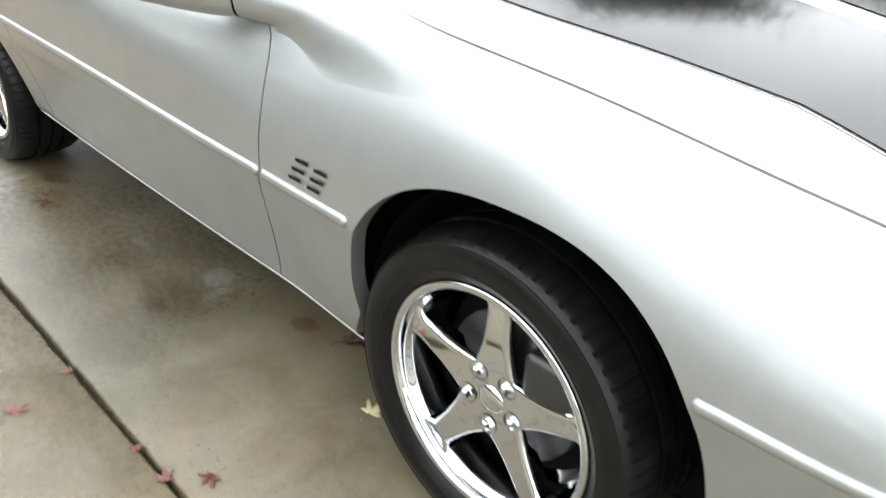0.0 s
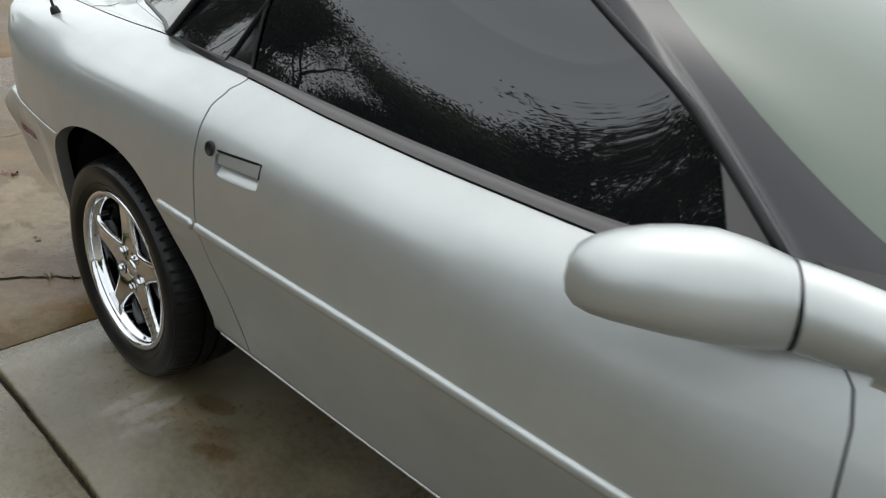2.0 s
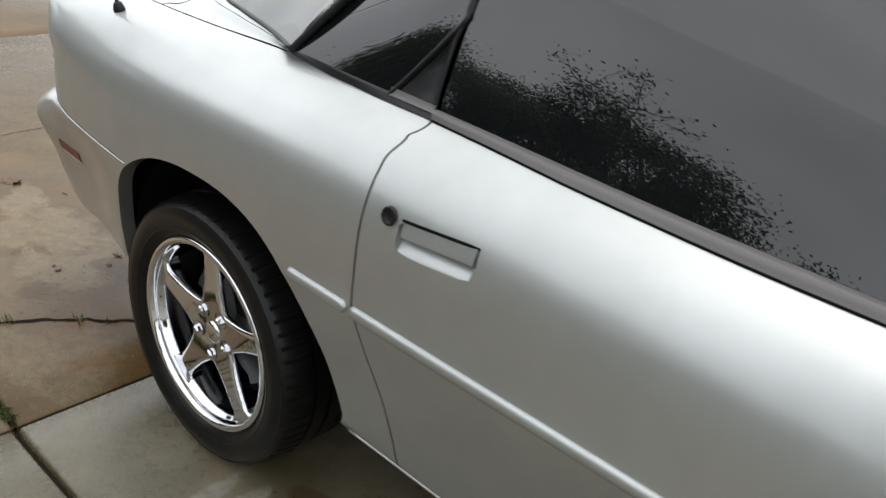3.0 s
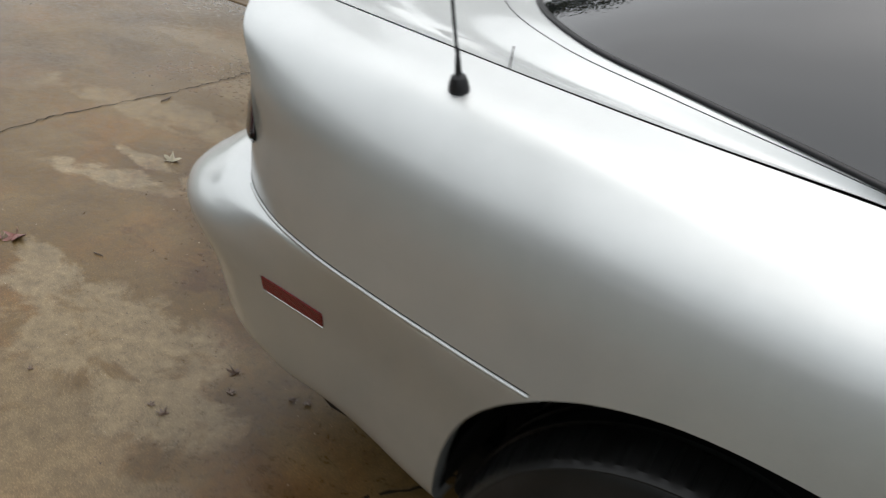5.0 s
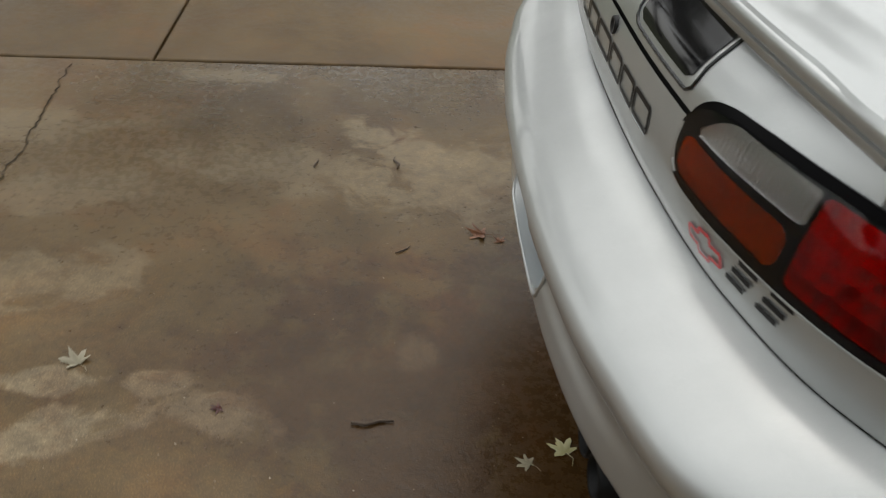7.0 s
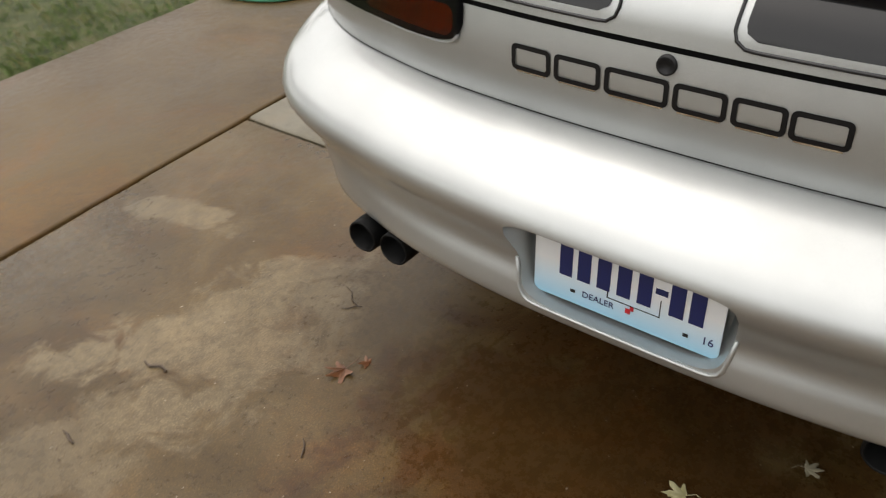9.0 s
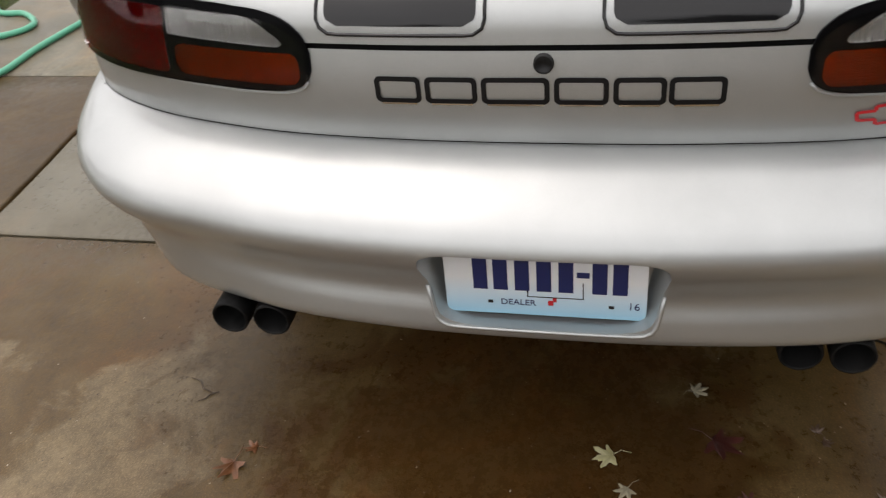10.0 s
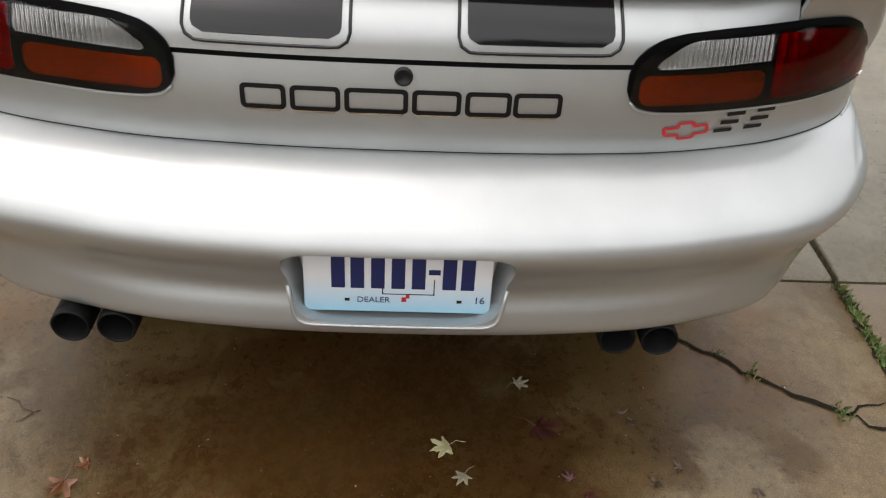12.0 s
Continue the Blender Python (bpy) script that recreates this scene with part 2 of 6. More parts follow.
section(12, [(-.13, .295), (-.086, .318), (-.065, .39), (-.039, .49), (-.013, .588), (-.002, .639)],
        [(0, .660), (-.003, .72), (-.010, .80), (-.026, .862), (-.058, .908), (-.105, .940), (-.150, .962)])
section(12.76, [(-.13, .287), (-.083, .309), (-.064, .375), (-.039, .475), (-.015, .565), (-.002, .615)],
        [(0, .637), (-.002, .70), (-.012, .775), (-.036, .845), (-.066, .908), (-.108, .944), (-.146, .960)])
section(13, [(-.13, .285), (-.082, .306), (-.063, .37), (-.038, .47), (-.015, .56), (-.002, .61)],
        [(0, .632), (-.002, .69), (-.014, .76), (-.042, .84), (-.072, .905), (-.105, .958), (-.148, .985)])
section(13.5, [(-.14, .255), (-.098, .273), (-.062, .35), (-.031, .46), (-.013, .555), (-.002, .605)],
        [(0, .627), (-.002, .685), (-.012, .755), (-.038, .835), (-.072, .905), (-.105, .965), (-.145, 1.003)])
section(14, [(-.15, .225), (-.115, .240), (-.070, .33), (-.034, .45), (-.014, .55), (-.002, .60)],
        [(0, .623), (-.002, .68), (-.010, .75), (-.034, .83), (-.066, .900), (-.098, .958), (-.137, .992)])
section(15, [(-.15, .225), (-.110, .240), (-.070, .33), (-.034, .45), (-.014, .55), (-.002, .60)],
        [(0, .623), (-.003, .69), (-.010, .76), (-.030, .83), (-.062, .888), (-.105, .930), (-.155, .954)])
section(16, [(-.15, .225), (-.110, .240), (-.060, .32), (-.030, .43), (-.012, .54), (-.002, .60)],
        [(0, .625), (-.004, .67), (-.016, .72), (-.042, .78), (-.082, .835), (-.130, .872), (-.190, .895)])
section(17, [(-.13, .20), (-.09, .21), (-.050, .29), (-.025, .40), (-.010, .50), (0.00, .57)],
        [(0, .60), (-.006, .64), (-.025, .69), (-.06, .74), (-.11, .78), (-.16, .81), (-.22, .835)])
section(19, [(-.12, .18), (-.07, .19), (-.040, .26), (-.020, .36), (-.008, .45), (0.00, .52)],
        [(0, .55), (-.010, .59), (-.03, .63), (-.065, .67), (-.11, .70), (-.15, .72), (-.20, .735)])
section(21, [(-.12, .17), (-.07, .18), (-.040, .24), (-.020, .33), (-.008, .42), (0.00, .49)],
        [(0, .52), (-.012, .56), (-.035, .60), (-.07, .63), (-.115, .655), (-.16, .67), (-.21, .68)])
sec_at = hermite(*both_ends([np.interp(i, np.arange(len(S_KEYS)), S_KEYS) for i, _ in SECTIONS], [np.ravel(v) for _, v in SECTIONS], 1))
# the top seam runs straight on to the tail lip, so the two top lines slide back along the plan line at the rear corner
slide_at = hermite([S_KEYS[i] for i in (0, 2, 3, 4, 5, 6, 7, 21)], [(0, 0), (0, 0), (0, 0), (-.028, -.087), (-.015, -.052), (-.004, -.018), (0, 0), (0, 0)])


def skin(s, v, lift=0.0):
    """Points of the right flank's skin for arrays s (metres along the plan) and v (0 lower edge, 6 crease, 12 top seam)."""
    s, v = np.broadcast_arrays(np.asarray(s, float), np.asarray(v, float))
    shape = s.shape
    s, v = s.ravel(), v.ravel()
    base = plan_at(s)
    tan = plan_at(s + 0.004) - plan_at(s - 0.004)
    tan /= np.linalg.norm(tan, axis=1, keepdims=True)
    out = np.stack([tan[:, 1], -tan[:, 0]], 1)
    prof = sec_at(s).reshape(len(s), 13, 2)
    tang = np.zeros_like(prof)
    tang[:, 1:-1] = (prof[:, 2:] - prof[:, :-2]) / 2
    tang[:, 0], tang[:, -1] = prof[:, 1] - prof[:, 0], prof[:, -1] - prof[:, -2]
    soft = np.clip((s - S_KEYS[6]) / (S_KEYS[9] - S_KEYS[6]), 0, 1)[:, None]
    low, high = prof[:, 6] - prof[:, 5], prof[:, 7] - prof[:, 6]
    k = np.clip(v.astype(int), 0, 11)
    t = (v - k)[:, None]
    row = np.arange(len(s))
    ta, tb = tang[row, k].copy(), tang[row, k + 1].copy()
    at5, at6 = (k == 5)[:, None], (k == 6)[:, None]
    tb = np.where(at5, low * (1 - soft) + tang[:, 6] * soft, tb)
    ta = np.where(at6, high * (1 - soft) + tang[:, 6] * soft, ta)
    pa, pb = prof[row, k], prof[row, k + 1]
    dz = (2 * t**3 - 3 * t**2 + 1) * pa + (t**3 - 2 * t**2 + t) * ta + (-2 * t**3 + 3 * t**2) * pb + (t**3 - t**2) * tb
    slope = (6 * t**2 - 6 * t) * pa + (3 * t**2 - 4 * t + 1) * ta + (-6 * t**2 + 6 * t) * pb + (3 * t**2 - 2 * t) * tb
    slope /= np.linalg.norm(slope, axis=1, keepdims=True) + 1e-9
    dz = dz + lift * np.stack([slope[:, 1], -slope[:, 0]], 1)
    sl = slide_at(s)
    f1, f2 = np.clip(v - 10, 0, 1), np.clip(v - 11, 0, 1)
    run = sl[:, 0] * f1 * f1 * (3 - 2 * f1) + (sl[:, 1] - sl[:, 0]) * f2
    xy = base + out * dz[:, :1] + tan * run[:, None]
    return np.concatenate([xy, dz[:, 1:]], 1).reshape(*shape, 3)


def v_of(s, z):
    """The v at which the skin has height z at s."""
    vv = np.linspace(0, 12, 241)
    return float(np.interp(z, np.maximum.accumulate(skin(np.full_like(vv, s), vv)[:, 2]), vv))


def on_tail(y, z, lift=0.0):
    """The point of the tail's skin at this y and height."""
    s = s_back(y)
    p = skin(np.array([s]), np.array([v_of(s, z)]), lift)[0]
    p[1] = -abs(p[1]) if y < 0 else abs(p[1])
    return p


def on_flank(x, z, lift=0.0):
    s = float(s_of(x))
    return skin(np.array([s]), np.array([v_of(s, z)]), lift)[0]


def spread_left(pts):
    """The left rear corner stands a little further out than the right one."""
    f = np.clip((pts[..., 1] - 0.42) / 0.38, 0, 1) * (pts[..., 0] < 0.3)
    pts[..., 1] += 0.036 * f * f * (3 - 2 * f)
    return pts


def side_of(pts, side):
    out = np.array(pts, float)
    out[..., 1] *= side
    return spread_left(out)


def arch_level(cx, cz, a, b, flare):
    """A wheel arch: an upper curve, and legs that run out or in by flare below its middle."""
    def level(co):
        if co.z > cz:
            return abs((co.x - cx) / a) ** 2.4 + abs((co.z - cz) / b) ** 2.4 - 1
        return abs((co.x - cx) / (a * (1 + flare * (cz - co.z)))) ** 2.4 - 1
    return level


REAR_ARCH, FRONT_ARCH = arch_level(0.078, 0.37, 0.418, 0.385, -1.2), arch_level(2.640, 0.375, 0.408, 0.414, 1.6)


def cut_open(bm, level):
    """Cuts the part where level < 0 out of a sheet, along the exact line. Returns the edges of the new opening."""
    val = {v: level(v.co) for v in bm.verts}
    for e in list(bm.edges):
        a, b = e.verts
        if val[a] * val[b] < 0:
            lo, hi = 0.0, 1.0
            for _ in range(18):
                mid = (lo + hi) / 2
                lo, hi = (mid, hi) if level(a.co.lerp(b.co, mid)) * val[a] > 0 else (lo, mid)
            _, nv = bmesh.utils.edge_split(e, a, (lo + hi) / 2)
            val[nv] = 0.0
    for f in list(bm.faces):
        zero = [v for v in f.verts if val[v] == 0.0]
        if len(zero) == 2 and min(val[v] for v in f.verts) < 0 < max(val[v] for v in f.verts):
            try:
                bmesh.utils.face_split(f, zero[0], zero[1])
            except ValueError:
                pass
    bmesh.ops.delete(bm, geom=[f for f in bm.faces if min(val[v] for v in f.verts) < 0], context="FACES")
    bmesh.ops.delete(bm, geom=[v for v in bm.verts if not v.link_faces], context="VERTS")
    return [e for e in bm.edges if e.is_boundary and val.get(e.verts[0], 1) == 0 and val.get(e.verts[1], 1) == 0]


def fold(bm, edges, move):
    """Extrudes edges and moves the new points by move(point)."""
    for e in edges:
        e.smooth = False
    got = bmesh.ops.extrude_edge_only(bm, edges=edges)
    vs = [v for v in got["geom"] if isinstance(v, bmesh.types.BMVert)]
    for v in vs:
        v.co += move(v.co)
    return [e for e in got["geom"] if isinstance(e, bmesh.types.BMEdge)]


def open_arch(bm, level):
    edges = cut_open(bm, level)
    return fold(bm, edges, lambda c: Vector((0, -math.copysign(0.036, c.y), 0)))


def rim_fold(bm, depth=0.007, keep=None):
    """Folds a panel's free edges inwards so that gaps read as gaps."""
    bm.normal_update()
    edges = [e for e in bm.edges if e.is_boundary and (keep is None or keep(e))]
    nrm = {tuple(round(c, 5) for c in v.co): v.normal.copy() for e in edges for v in e.verts}
    fold(bm, edges, lambda c: -depth * nrm.get(tuple(round(x, 5) for x in c), Vector()))
    return bm


def panel_bm(s0, s1, v0, v1, side, du=0.018, nv=5, gap=0.0022):
    """A panel of skin between seams: s0(v), s1(v) functions or numbers."""
    v = np.linspace(v0, v1, int(round((v1 - v0) * nv)) + 1)
    a = np.asarray(s0(v) if callable(s0) else np.full_like(v, s0)) + gap
    b = np.asarray(s1(v) if callable(s1) else np.full_like(v, s1)) - gap
    n = max(2, int(np.max(b - a) / du) + 1)
    f = np.linspace(0, 1, n)[:, None]
    pts = side_of(skin(a[None] * (1 - f) + b[None] * f, np.broadcast_to(v[None], (n, len(v)))), side)
    return tidy(grid_bm(pts, flip=side < 0))


def sheet_bm(s, v, side=1, lift=0.0, bm=None):
    """A sheet on the skin over arrays s and v of one shape."""
    return grid_bm(side_of(skin(s, v, lift), side), flip=side < 0, bm=bm)


def across(ss, vv, lift=0.0):
    """A sheet across the tail, from the left to the right."""
    pts = skin(abs(ss)[:, None] + 0 * vv[None], vv[None] + 0 * ss[:, None], lift)
    pts[..., 1] *= np.where(ss < 0, -1, 1)[:, None]
    return tidy(grid_bm(spread_left(pts)))
# ---- the car ----
car = empty("sports_coupe", "silver two-door sports coupe with chrome wheels on wet concrete", "car")
S_TIP, S_LIP, S_JOIN = float(s_of(-0.782)), float(s_back(-0.610)), float(s_of(-0.46))
# the quarter panel's rear corner: its outer edge from the lamp's tip up to the hatch lip
EDGE = hermite([0, .2, .4, .6, .8, 1.0], np.vstack([skin(S_TIP, 8.0), [(-.781, -.801, .845), (-.800, -.790, .897), (-.848, -.757, .942), (-.892, -.690, .967)], skin(S_LIP, 12.0)]))
LAMP_EDGE = hermite([0, .2, .4, .6, .8, 1], [(S_TIP, .783), (S_TIP - .012, .824), (S_TIP - .036, .862), (S_TIP - .080, .887), (S_TIP - .15, .899), (S_LIP, .903)])


def corner_grid(n):
    """The quarter's corner in rows from the lamp's tip to the top seam: the rear wall over the lamp, a round edge, the flank."""
    rows = []
    for v in np.linspace(8, 12, 21):
        u = (v - 8) / 4
        e = EDGE(np.array([u]))[0]
        s_l, z_l = LAMP_EDGE(np.array([u]))[0]
        low = skin(np.array([s_l]), np.array([v_of(s_l, z_l)]))[0] if u > 0 else e
        ds = 0.004
        end, tan1 = skin(S_JOIN, v), (skin(S_JOIN + ds, v) - skin(S_JOIN - ds, v)) / (2 * ds)
        tan0 = (skin(S_TIP + ds, v) - skin(S_TIP - ds, v)) / (2 * ds)
        chord = end - e
        tan0 = tan0 / np.linalg.norm(tan0) * (1 - u) + chord / np.linalg.norm(chord) * u
        tan0 /= np.linalg.norm(tan0)
        d1 = low - e
        r = min(0.009, 0.45 * np.linalg.norm(d1))
        d1 = d1 / (np.linalg.norm(d1) + 1e-9)
        a, b = e + d1 * r, e + tan0 * r
        wall = [low + (a - low) * f + np.array([0.006, 0, 0]) * math.sin(math.pi * f) * min(1, 3 * u) for f in np.linspace(0, 1, 6)]
        arc = [a * (1 - f) ** 2 + e * 2 * f * (1 - f) + b * f * f for f in np.linspace(0, 1, 7)[1:-1]]
        f = np.linspace(0, 1, n)[:, None]
        length = np.linalg.norm(end - b)
        flank = (2 * f**3 - 3 * f**2 + 1) * b + (f**3 - 2 * f**2 + f) * length * tan0 + (-2 * f**3 + 3 * f**2) * end + (f**3 - f**2) * length * tan1 / np.linalg.norm(tan1)
        w = min(1, u / 0.35)
        w = w * w * (3 - 2 * w)
        true = skin(S_TIP + (S_JOIN - S_TIP) * f[:, 0], np.full(n, v))
        rows.append(np.vstack([wall, arc, flank * w + true * (1 - w)]))
    return np.array(rows)


LIP_X = float(skin(S_LIP, 12.0)[0] - 0.122 * skin(S_LIP, 12.0)[1] ** 2)


def seam_line(s):
    """The hatch's side seam and lip: straight across the quarter's corner."""
    s = np.asarray(s, float)
    f = np.clip((s - S_LIP) / (S_JOIN - S_LIP), 0, 1)[:, None]
    line = skin(S_LIP, 12.0) * (1 - f) + skin(S_JOIN, 12.0) * f
    inside = ((s > S_LIP) & (s < S_JOIN))[:, None]
    own = skin(s, np.full_like(s, 12.0))
    lip = np.stack([LIP_X + 0.122 * own[:, 1] ** 2, own[:, 1], own[:, 2]], 1)
    return np.where(inside, line, np.where((s <= S_LIP)[:, None], lip, own))


DOOR_REAR = hermite([0, 1.5, 2.4, 3.2, 4, 5, 6, 8, 8.75, 9.3, 9.75, 10.3, 10.75, 11.2, 11.5, 11.75, 12], [.642, .643, .640, .630, .612, .593, .583, .580, .582, .581, .578, .571, .563, .550, .534, .515, .495])


def door_rear(v):
    return s_of(DOOR_REAR(np.atleast_1d(np.asarray(v, float)))[:, 0])


def door_front(v):
    return s_of(np.interp(v, [0, 1, 3, 6, 8, 9.4, 10.0, 10.35, 10.5, 12], [1.905, 1.911, 1.945, 1.974, 1.972, 1.958, 1.944, 1.92, 1.895, 1.86]))


def handle_level(co):
    u, w = (co.x - 0.742) / 0.080, (co.z - (0.846 + 0.06 * (co.x - 0.742))) / 0.027
    return abs(u) ** 7 + abs(w) ** 7 - 1


def body_panels(side):
    rear = panel_bm(S_JOIN, lambda v: door_rear(v) - 0.0030, 0, 12, side, gap=0)
    n = 24
    tip_v, tip_s = np.linspace(6, 8, 11), np.linspace(S_TIP, S_JOIN, n)
    sheet_bm(tip_s[:, None] + 0 * tip_v[None], tip_v[None] + 0 * tip_s[:, None], side, bm=rear)
    grid_bm(side_of(corner_grid(n), side), flip=side > 0, bm=rear)
    bmesh.ops.delete(rear, geom=[f for f in rear.faces if f.calc_center_median().x < -0.10 and f.calc_center_median().z < skin(s_of(f.calc_center_median().x), 6.0)[2]], context="FACES")
    open_arch(tidy(rear, 2e-4), REAR_ARCH)
    part("quarter_panel", rim_fold(rear), PAINT, car)
    d = panel_bm(door_rear, door_front, 1, 12, side)
    pocket = cut_open(d, handle_level)
    fold(d, pocket, lambda c: Vector((0, math.copysign(0.022, -c.y), 0)))
    door = part("door", rim_fold(d, keep=lambda e: not (0.65 < e.verts[0].co.x < 0.83 and 0.80 < e.verts[0].co.z < 0.89)), PAINT, car)
    # handle: a pan sunk in the door with a flap across its top
    xs, zs = np.linspace(0.660, 0.824, 9), np.linspace(0.812, 0.882, 12)
    pan = np.array([[on_flank(x, z) + np.array([0, 0.0015 + 0.024 * min(1, max(0, z - 0.819 - 0.06 * (x - 0.742)) / 0.026), 0]) for z in zs] for x in xs])
    part("handle_pan", grid_bm(side_of(pan, side), flip=side < 0), PAINT, door)
    fl = [[on_flank(x, z, 0.0) for z in np.linspace(0.845, 0.870, 4)] for x in np.linspace(0.668, 0.818, 7)]
    fl = np.array(fl) + np.array([0, 0.003, 0])
    for i, x in enumerate(np.linspace(0.668, 0.818, 7)):
        fl[i, :, 2] += 0.06 * (x - 0.742)
    flap = grid_bm(side_of(fl, side), flip=side < 0)
    rim_fold(flap, 0.012)
    gp_line = [tuple(on_flank(x, 0.8728 + 0.06 * (x - 0.742)) * np.array([1, side, 1]) + np.array([0, 0.001 * side, 0])) for x in np.linspace(0.668, 0.822, 10)]
    gp_line.append(tuple(on_flank(0.8225, 0.850) * np.array([1, side, 1]) + np.array([0, 0.001 * side, 0])))
    part("handle_gap", tube_bm(gp_line, 0.0028, 6), GAP, door)
    part("door_handle", flap, PAINT, door, "silver pull handle flap")
    c = on_flank(0.640, 0.866, 0.001)
    bez = lathe_bm([(0.0001, -.0012), (.0105, -.0012), (.012, -.004), (.0155, -.004), (.017, .002)], 24)
    ob = part("door_lock", bez, BLACK, door, "round black key lock")
    ob.location = (c[0], c[1] * side, c[2])
    ob.rotation_euler = (radians(-8 * side), 0, 0 if side > 0 else math.pi)
    f = panel_bm(door_front, float(s_of(3.32)), 0, 12, side)
    open_arch(f, FRONT_ARCH)
    part("front_fender", rim_fold(f), PAINT, car)
    # dark seals behind the shut lines
    for seam in (door_rear, door_front):
        v = np.linspace(0.5, 12, 47)
        w = np.linspace(-0.014, 0.014, 3)
        part("door_seal", sheet_bm(seam(v)[None] + w[:, None], v[None] + 0 * w[:, None], side, -0.0075), GAP, car)
    sp_ = seam_line(np.linspace(S_LIP + 0.05, float(s_of(0.12)), 70)) + np.array([0, 0.002, -0.011])
    part("hatch_seal", tube_bm(side_of(sp_, side), 0.008, 6), GAP, car)
    # side moulding along the crease, in three lengths
    def half_round(x0, x1, name="side_moulding"):
        s = np.linspace(float(s_of(x0)), float(s_of(x1)), max(12, int((x1 - x0) / 0.006)))
        p, q = skin(s, 6.0), skin(s, 6.0, 0.01)
        out = (q - p) / 0.01
        a = np.linspace(-1.75, 1.75, 11)
        end = np.minimum(1, np.minimum(np.arange(len(s)), np.arange(len(s))[::-1]) / 1.0 + 0.25)[:, None, None]
        pts = p[:, None] + end * (0.0095 * np.cos(a)[None, :, None] * out[:, None] + np.stack([0 * a, 0 * a, 0.0125 * np.sin(a)], -1)[None])
        part(name, grid_bm(side_of(pts, side), flip=side < 0), PAINT, car)
    lip_x = np.linspace(0.50, 2.20, 60)
    part("sill_lip", tube_bm(side_of(skin(s_of(lip_x), 1.0, 0.0005), side), 0.0032, 8), PAINT, car)
    half_round(0.405, 0.568)
    half_round(0.580, 1.968)
    half_round(1.980, 2.262)
    half_round(3.004, 3.31)


for side in (1, -1):
    body_panels(side)

# tail: bumper cover with a sunk plate pocket, panel between the lamps, hatch face
S_WING = float(s_of(-0.10))
ss = np.sign(np.linspace(-1, 1, 341)) * S_WING * abs(np.linspace(-1, 1, 341))
bumper_bm = across(ss, np.linspace(0, 6, 31))
open_arch(bumper_bm, REAR_ARCH)


def pocket_level(co):
    if co.x > -1.0:
        return 1.0
    half = 0.160 + 0.028 * (co.z - 0.42) / 0.17
    return abs(co.y / half) ** 7 + abs((co.z - 0.511) / 0.0790) ** 7 - 1


edges = cut_open(bumper_bm, pocket_level)
fold(bumper_bm, edges, lambda c: Vector((-1.038 - c.x, -c.y * 0.10, -(c.z - 0.512) * 0.05)))
bumper = part("rear_bumper", bumper_bm, PAINT, car)
for side in (1, -1):
    s = np.linspace(0.82, float(s_of(-0.213)), 60)
    part("bumper_lip", tube_bm(side_of(skin(s, 5.97, 0.0005), side), 0.0030, 8), PAINT, bumper)
    part("bumper_gap", tube_bm(side_of(skin(s, 6.10, -0.0004), side), 0.0009, 6), GAP, bumper)
s = np.linspace(-0.82, 0.82, 90)
pts = skin(abs(s), 6.06, -0.0002)
pts[:, 1] *= np.where(s < 0, -1, 1)
part("bumper_gap", tube_bm(spread_left(pts), 0.0012, 6), GAP, bumper)
U_SHAPE = [(0.172, 0.500), (0.168, 0.470), (0.163, 0.446), (0.157, 0.4355), (0.147, 0.4300), (0.135, 0.4285)]
rim = [on_tail(y, z, 0.001) for y, z in [(-y, z) for y, z in U_SHAPE] + [(y, 0.4285) for y in np.linspace(-0.12, 0.12, 8)] + U_SHAPE[::-1]]
part("plate_surround", tube_bm(rim, 0.0035, 8), PAINT, bumper)
part("plate_pocket", box_bm((-1.038, -0.20, 0.41), (-1.030, 0.20, 0.61)), PAINT, bumper, smooth=False)

ss = np.linspace(-S_TIP, S_TIP, 161)
tail_panel = part("tail_panel", across(ss, np.linspace(6.0, 8.93, 16)), PAINT, car)
ss = np.linspace(-S_LIP, S_LIP, 121)
part("hatch_face", rim_fold(across(ss, np.linspace(9.07, 12, 18)), 0.006), PAINT, car)
part("hatch_gap_seal", across(np.linspace(-S_TIP, S_TIP, 121), np.array([8.8, 9.0, 9.2]), -0.008), GAP, car)

ss = np.linspace(float(s_of(3.324)), S_END, 40)
vn = np.linspace(0, 12, 40)
nose = sheet_bm(ss[:, None] + 0 * vn[None], vn[None] + 0 * ss[:, None])
sheet_bm(ss[:, None] + 0 * vn[None], vn[None] + 0 * ss[:, None], -1, bm=nose)
part("front_bumper", tidy(nose), PAINT, car)

# ---- deck between the top seam, the tail lip and the rear glass ----
deck_in = hermite([0, S_KEYS[2], S_KEYS[3], S_KEYS[4], S_KEYS[6], S_KEYS[8], float(s_of(-0.10)), float(s_of(0.15))],
                  [(-.655, 0, .994), (-.635, -.17, .995), (-.60, -.27, .996), (-.53, -.39, .997), (-.40, -.505, .998), (-.215, -.580, .999), (-.03, -.648, 1.001), (.150, -.730, 1.005)])
ss = np.linspace(-float(s_of(0.15)), float(s_of(0.15)), 221)
outer, inner = seam_line(abs(ss)), deck_in(abs(ss))
g = np.linspace(0, 1, 13)[None, :, None]
deck = outer[:, None] * (1 - g) + inner[:, None] * g
deck[..., 2] -= 0.016 * np.sin(np.pi * g[..., 0]) ** 2 * np.clip((0.35 - deck[..., 0]) * 2, 0, 1)
gapw = np.where(abs(ss) > S_LIP, 0.0055, 0.0)[:, None, None] * (1 - g)
deck = deck + gapw * (inner - outer)[:, None] / (np.linalg.norm(inner - outer, axis=1)[:, None, None] + 1e-6)
deck[..., 1] *= np.where(ss < 0, -1, 1)[:, None]
spread_left(deck)
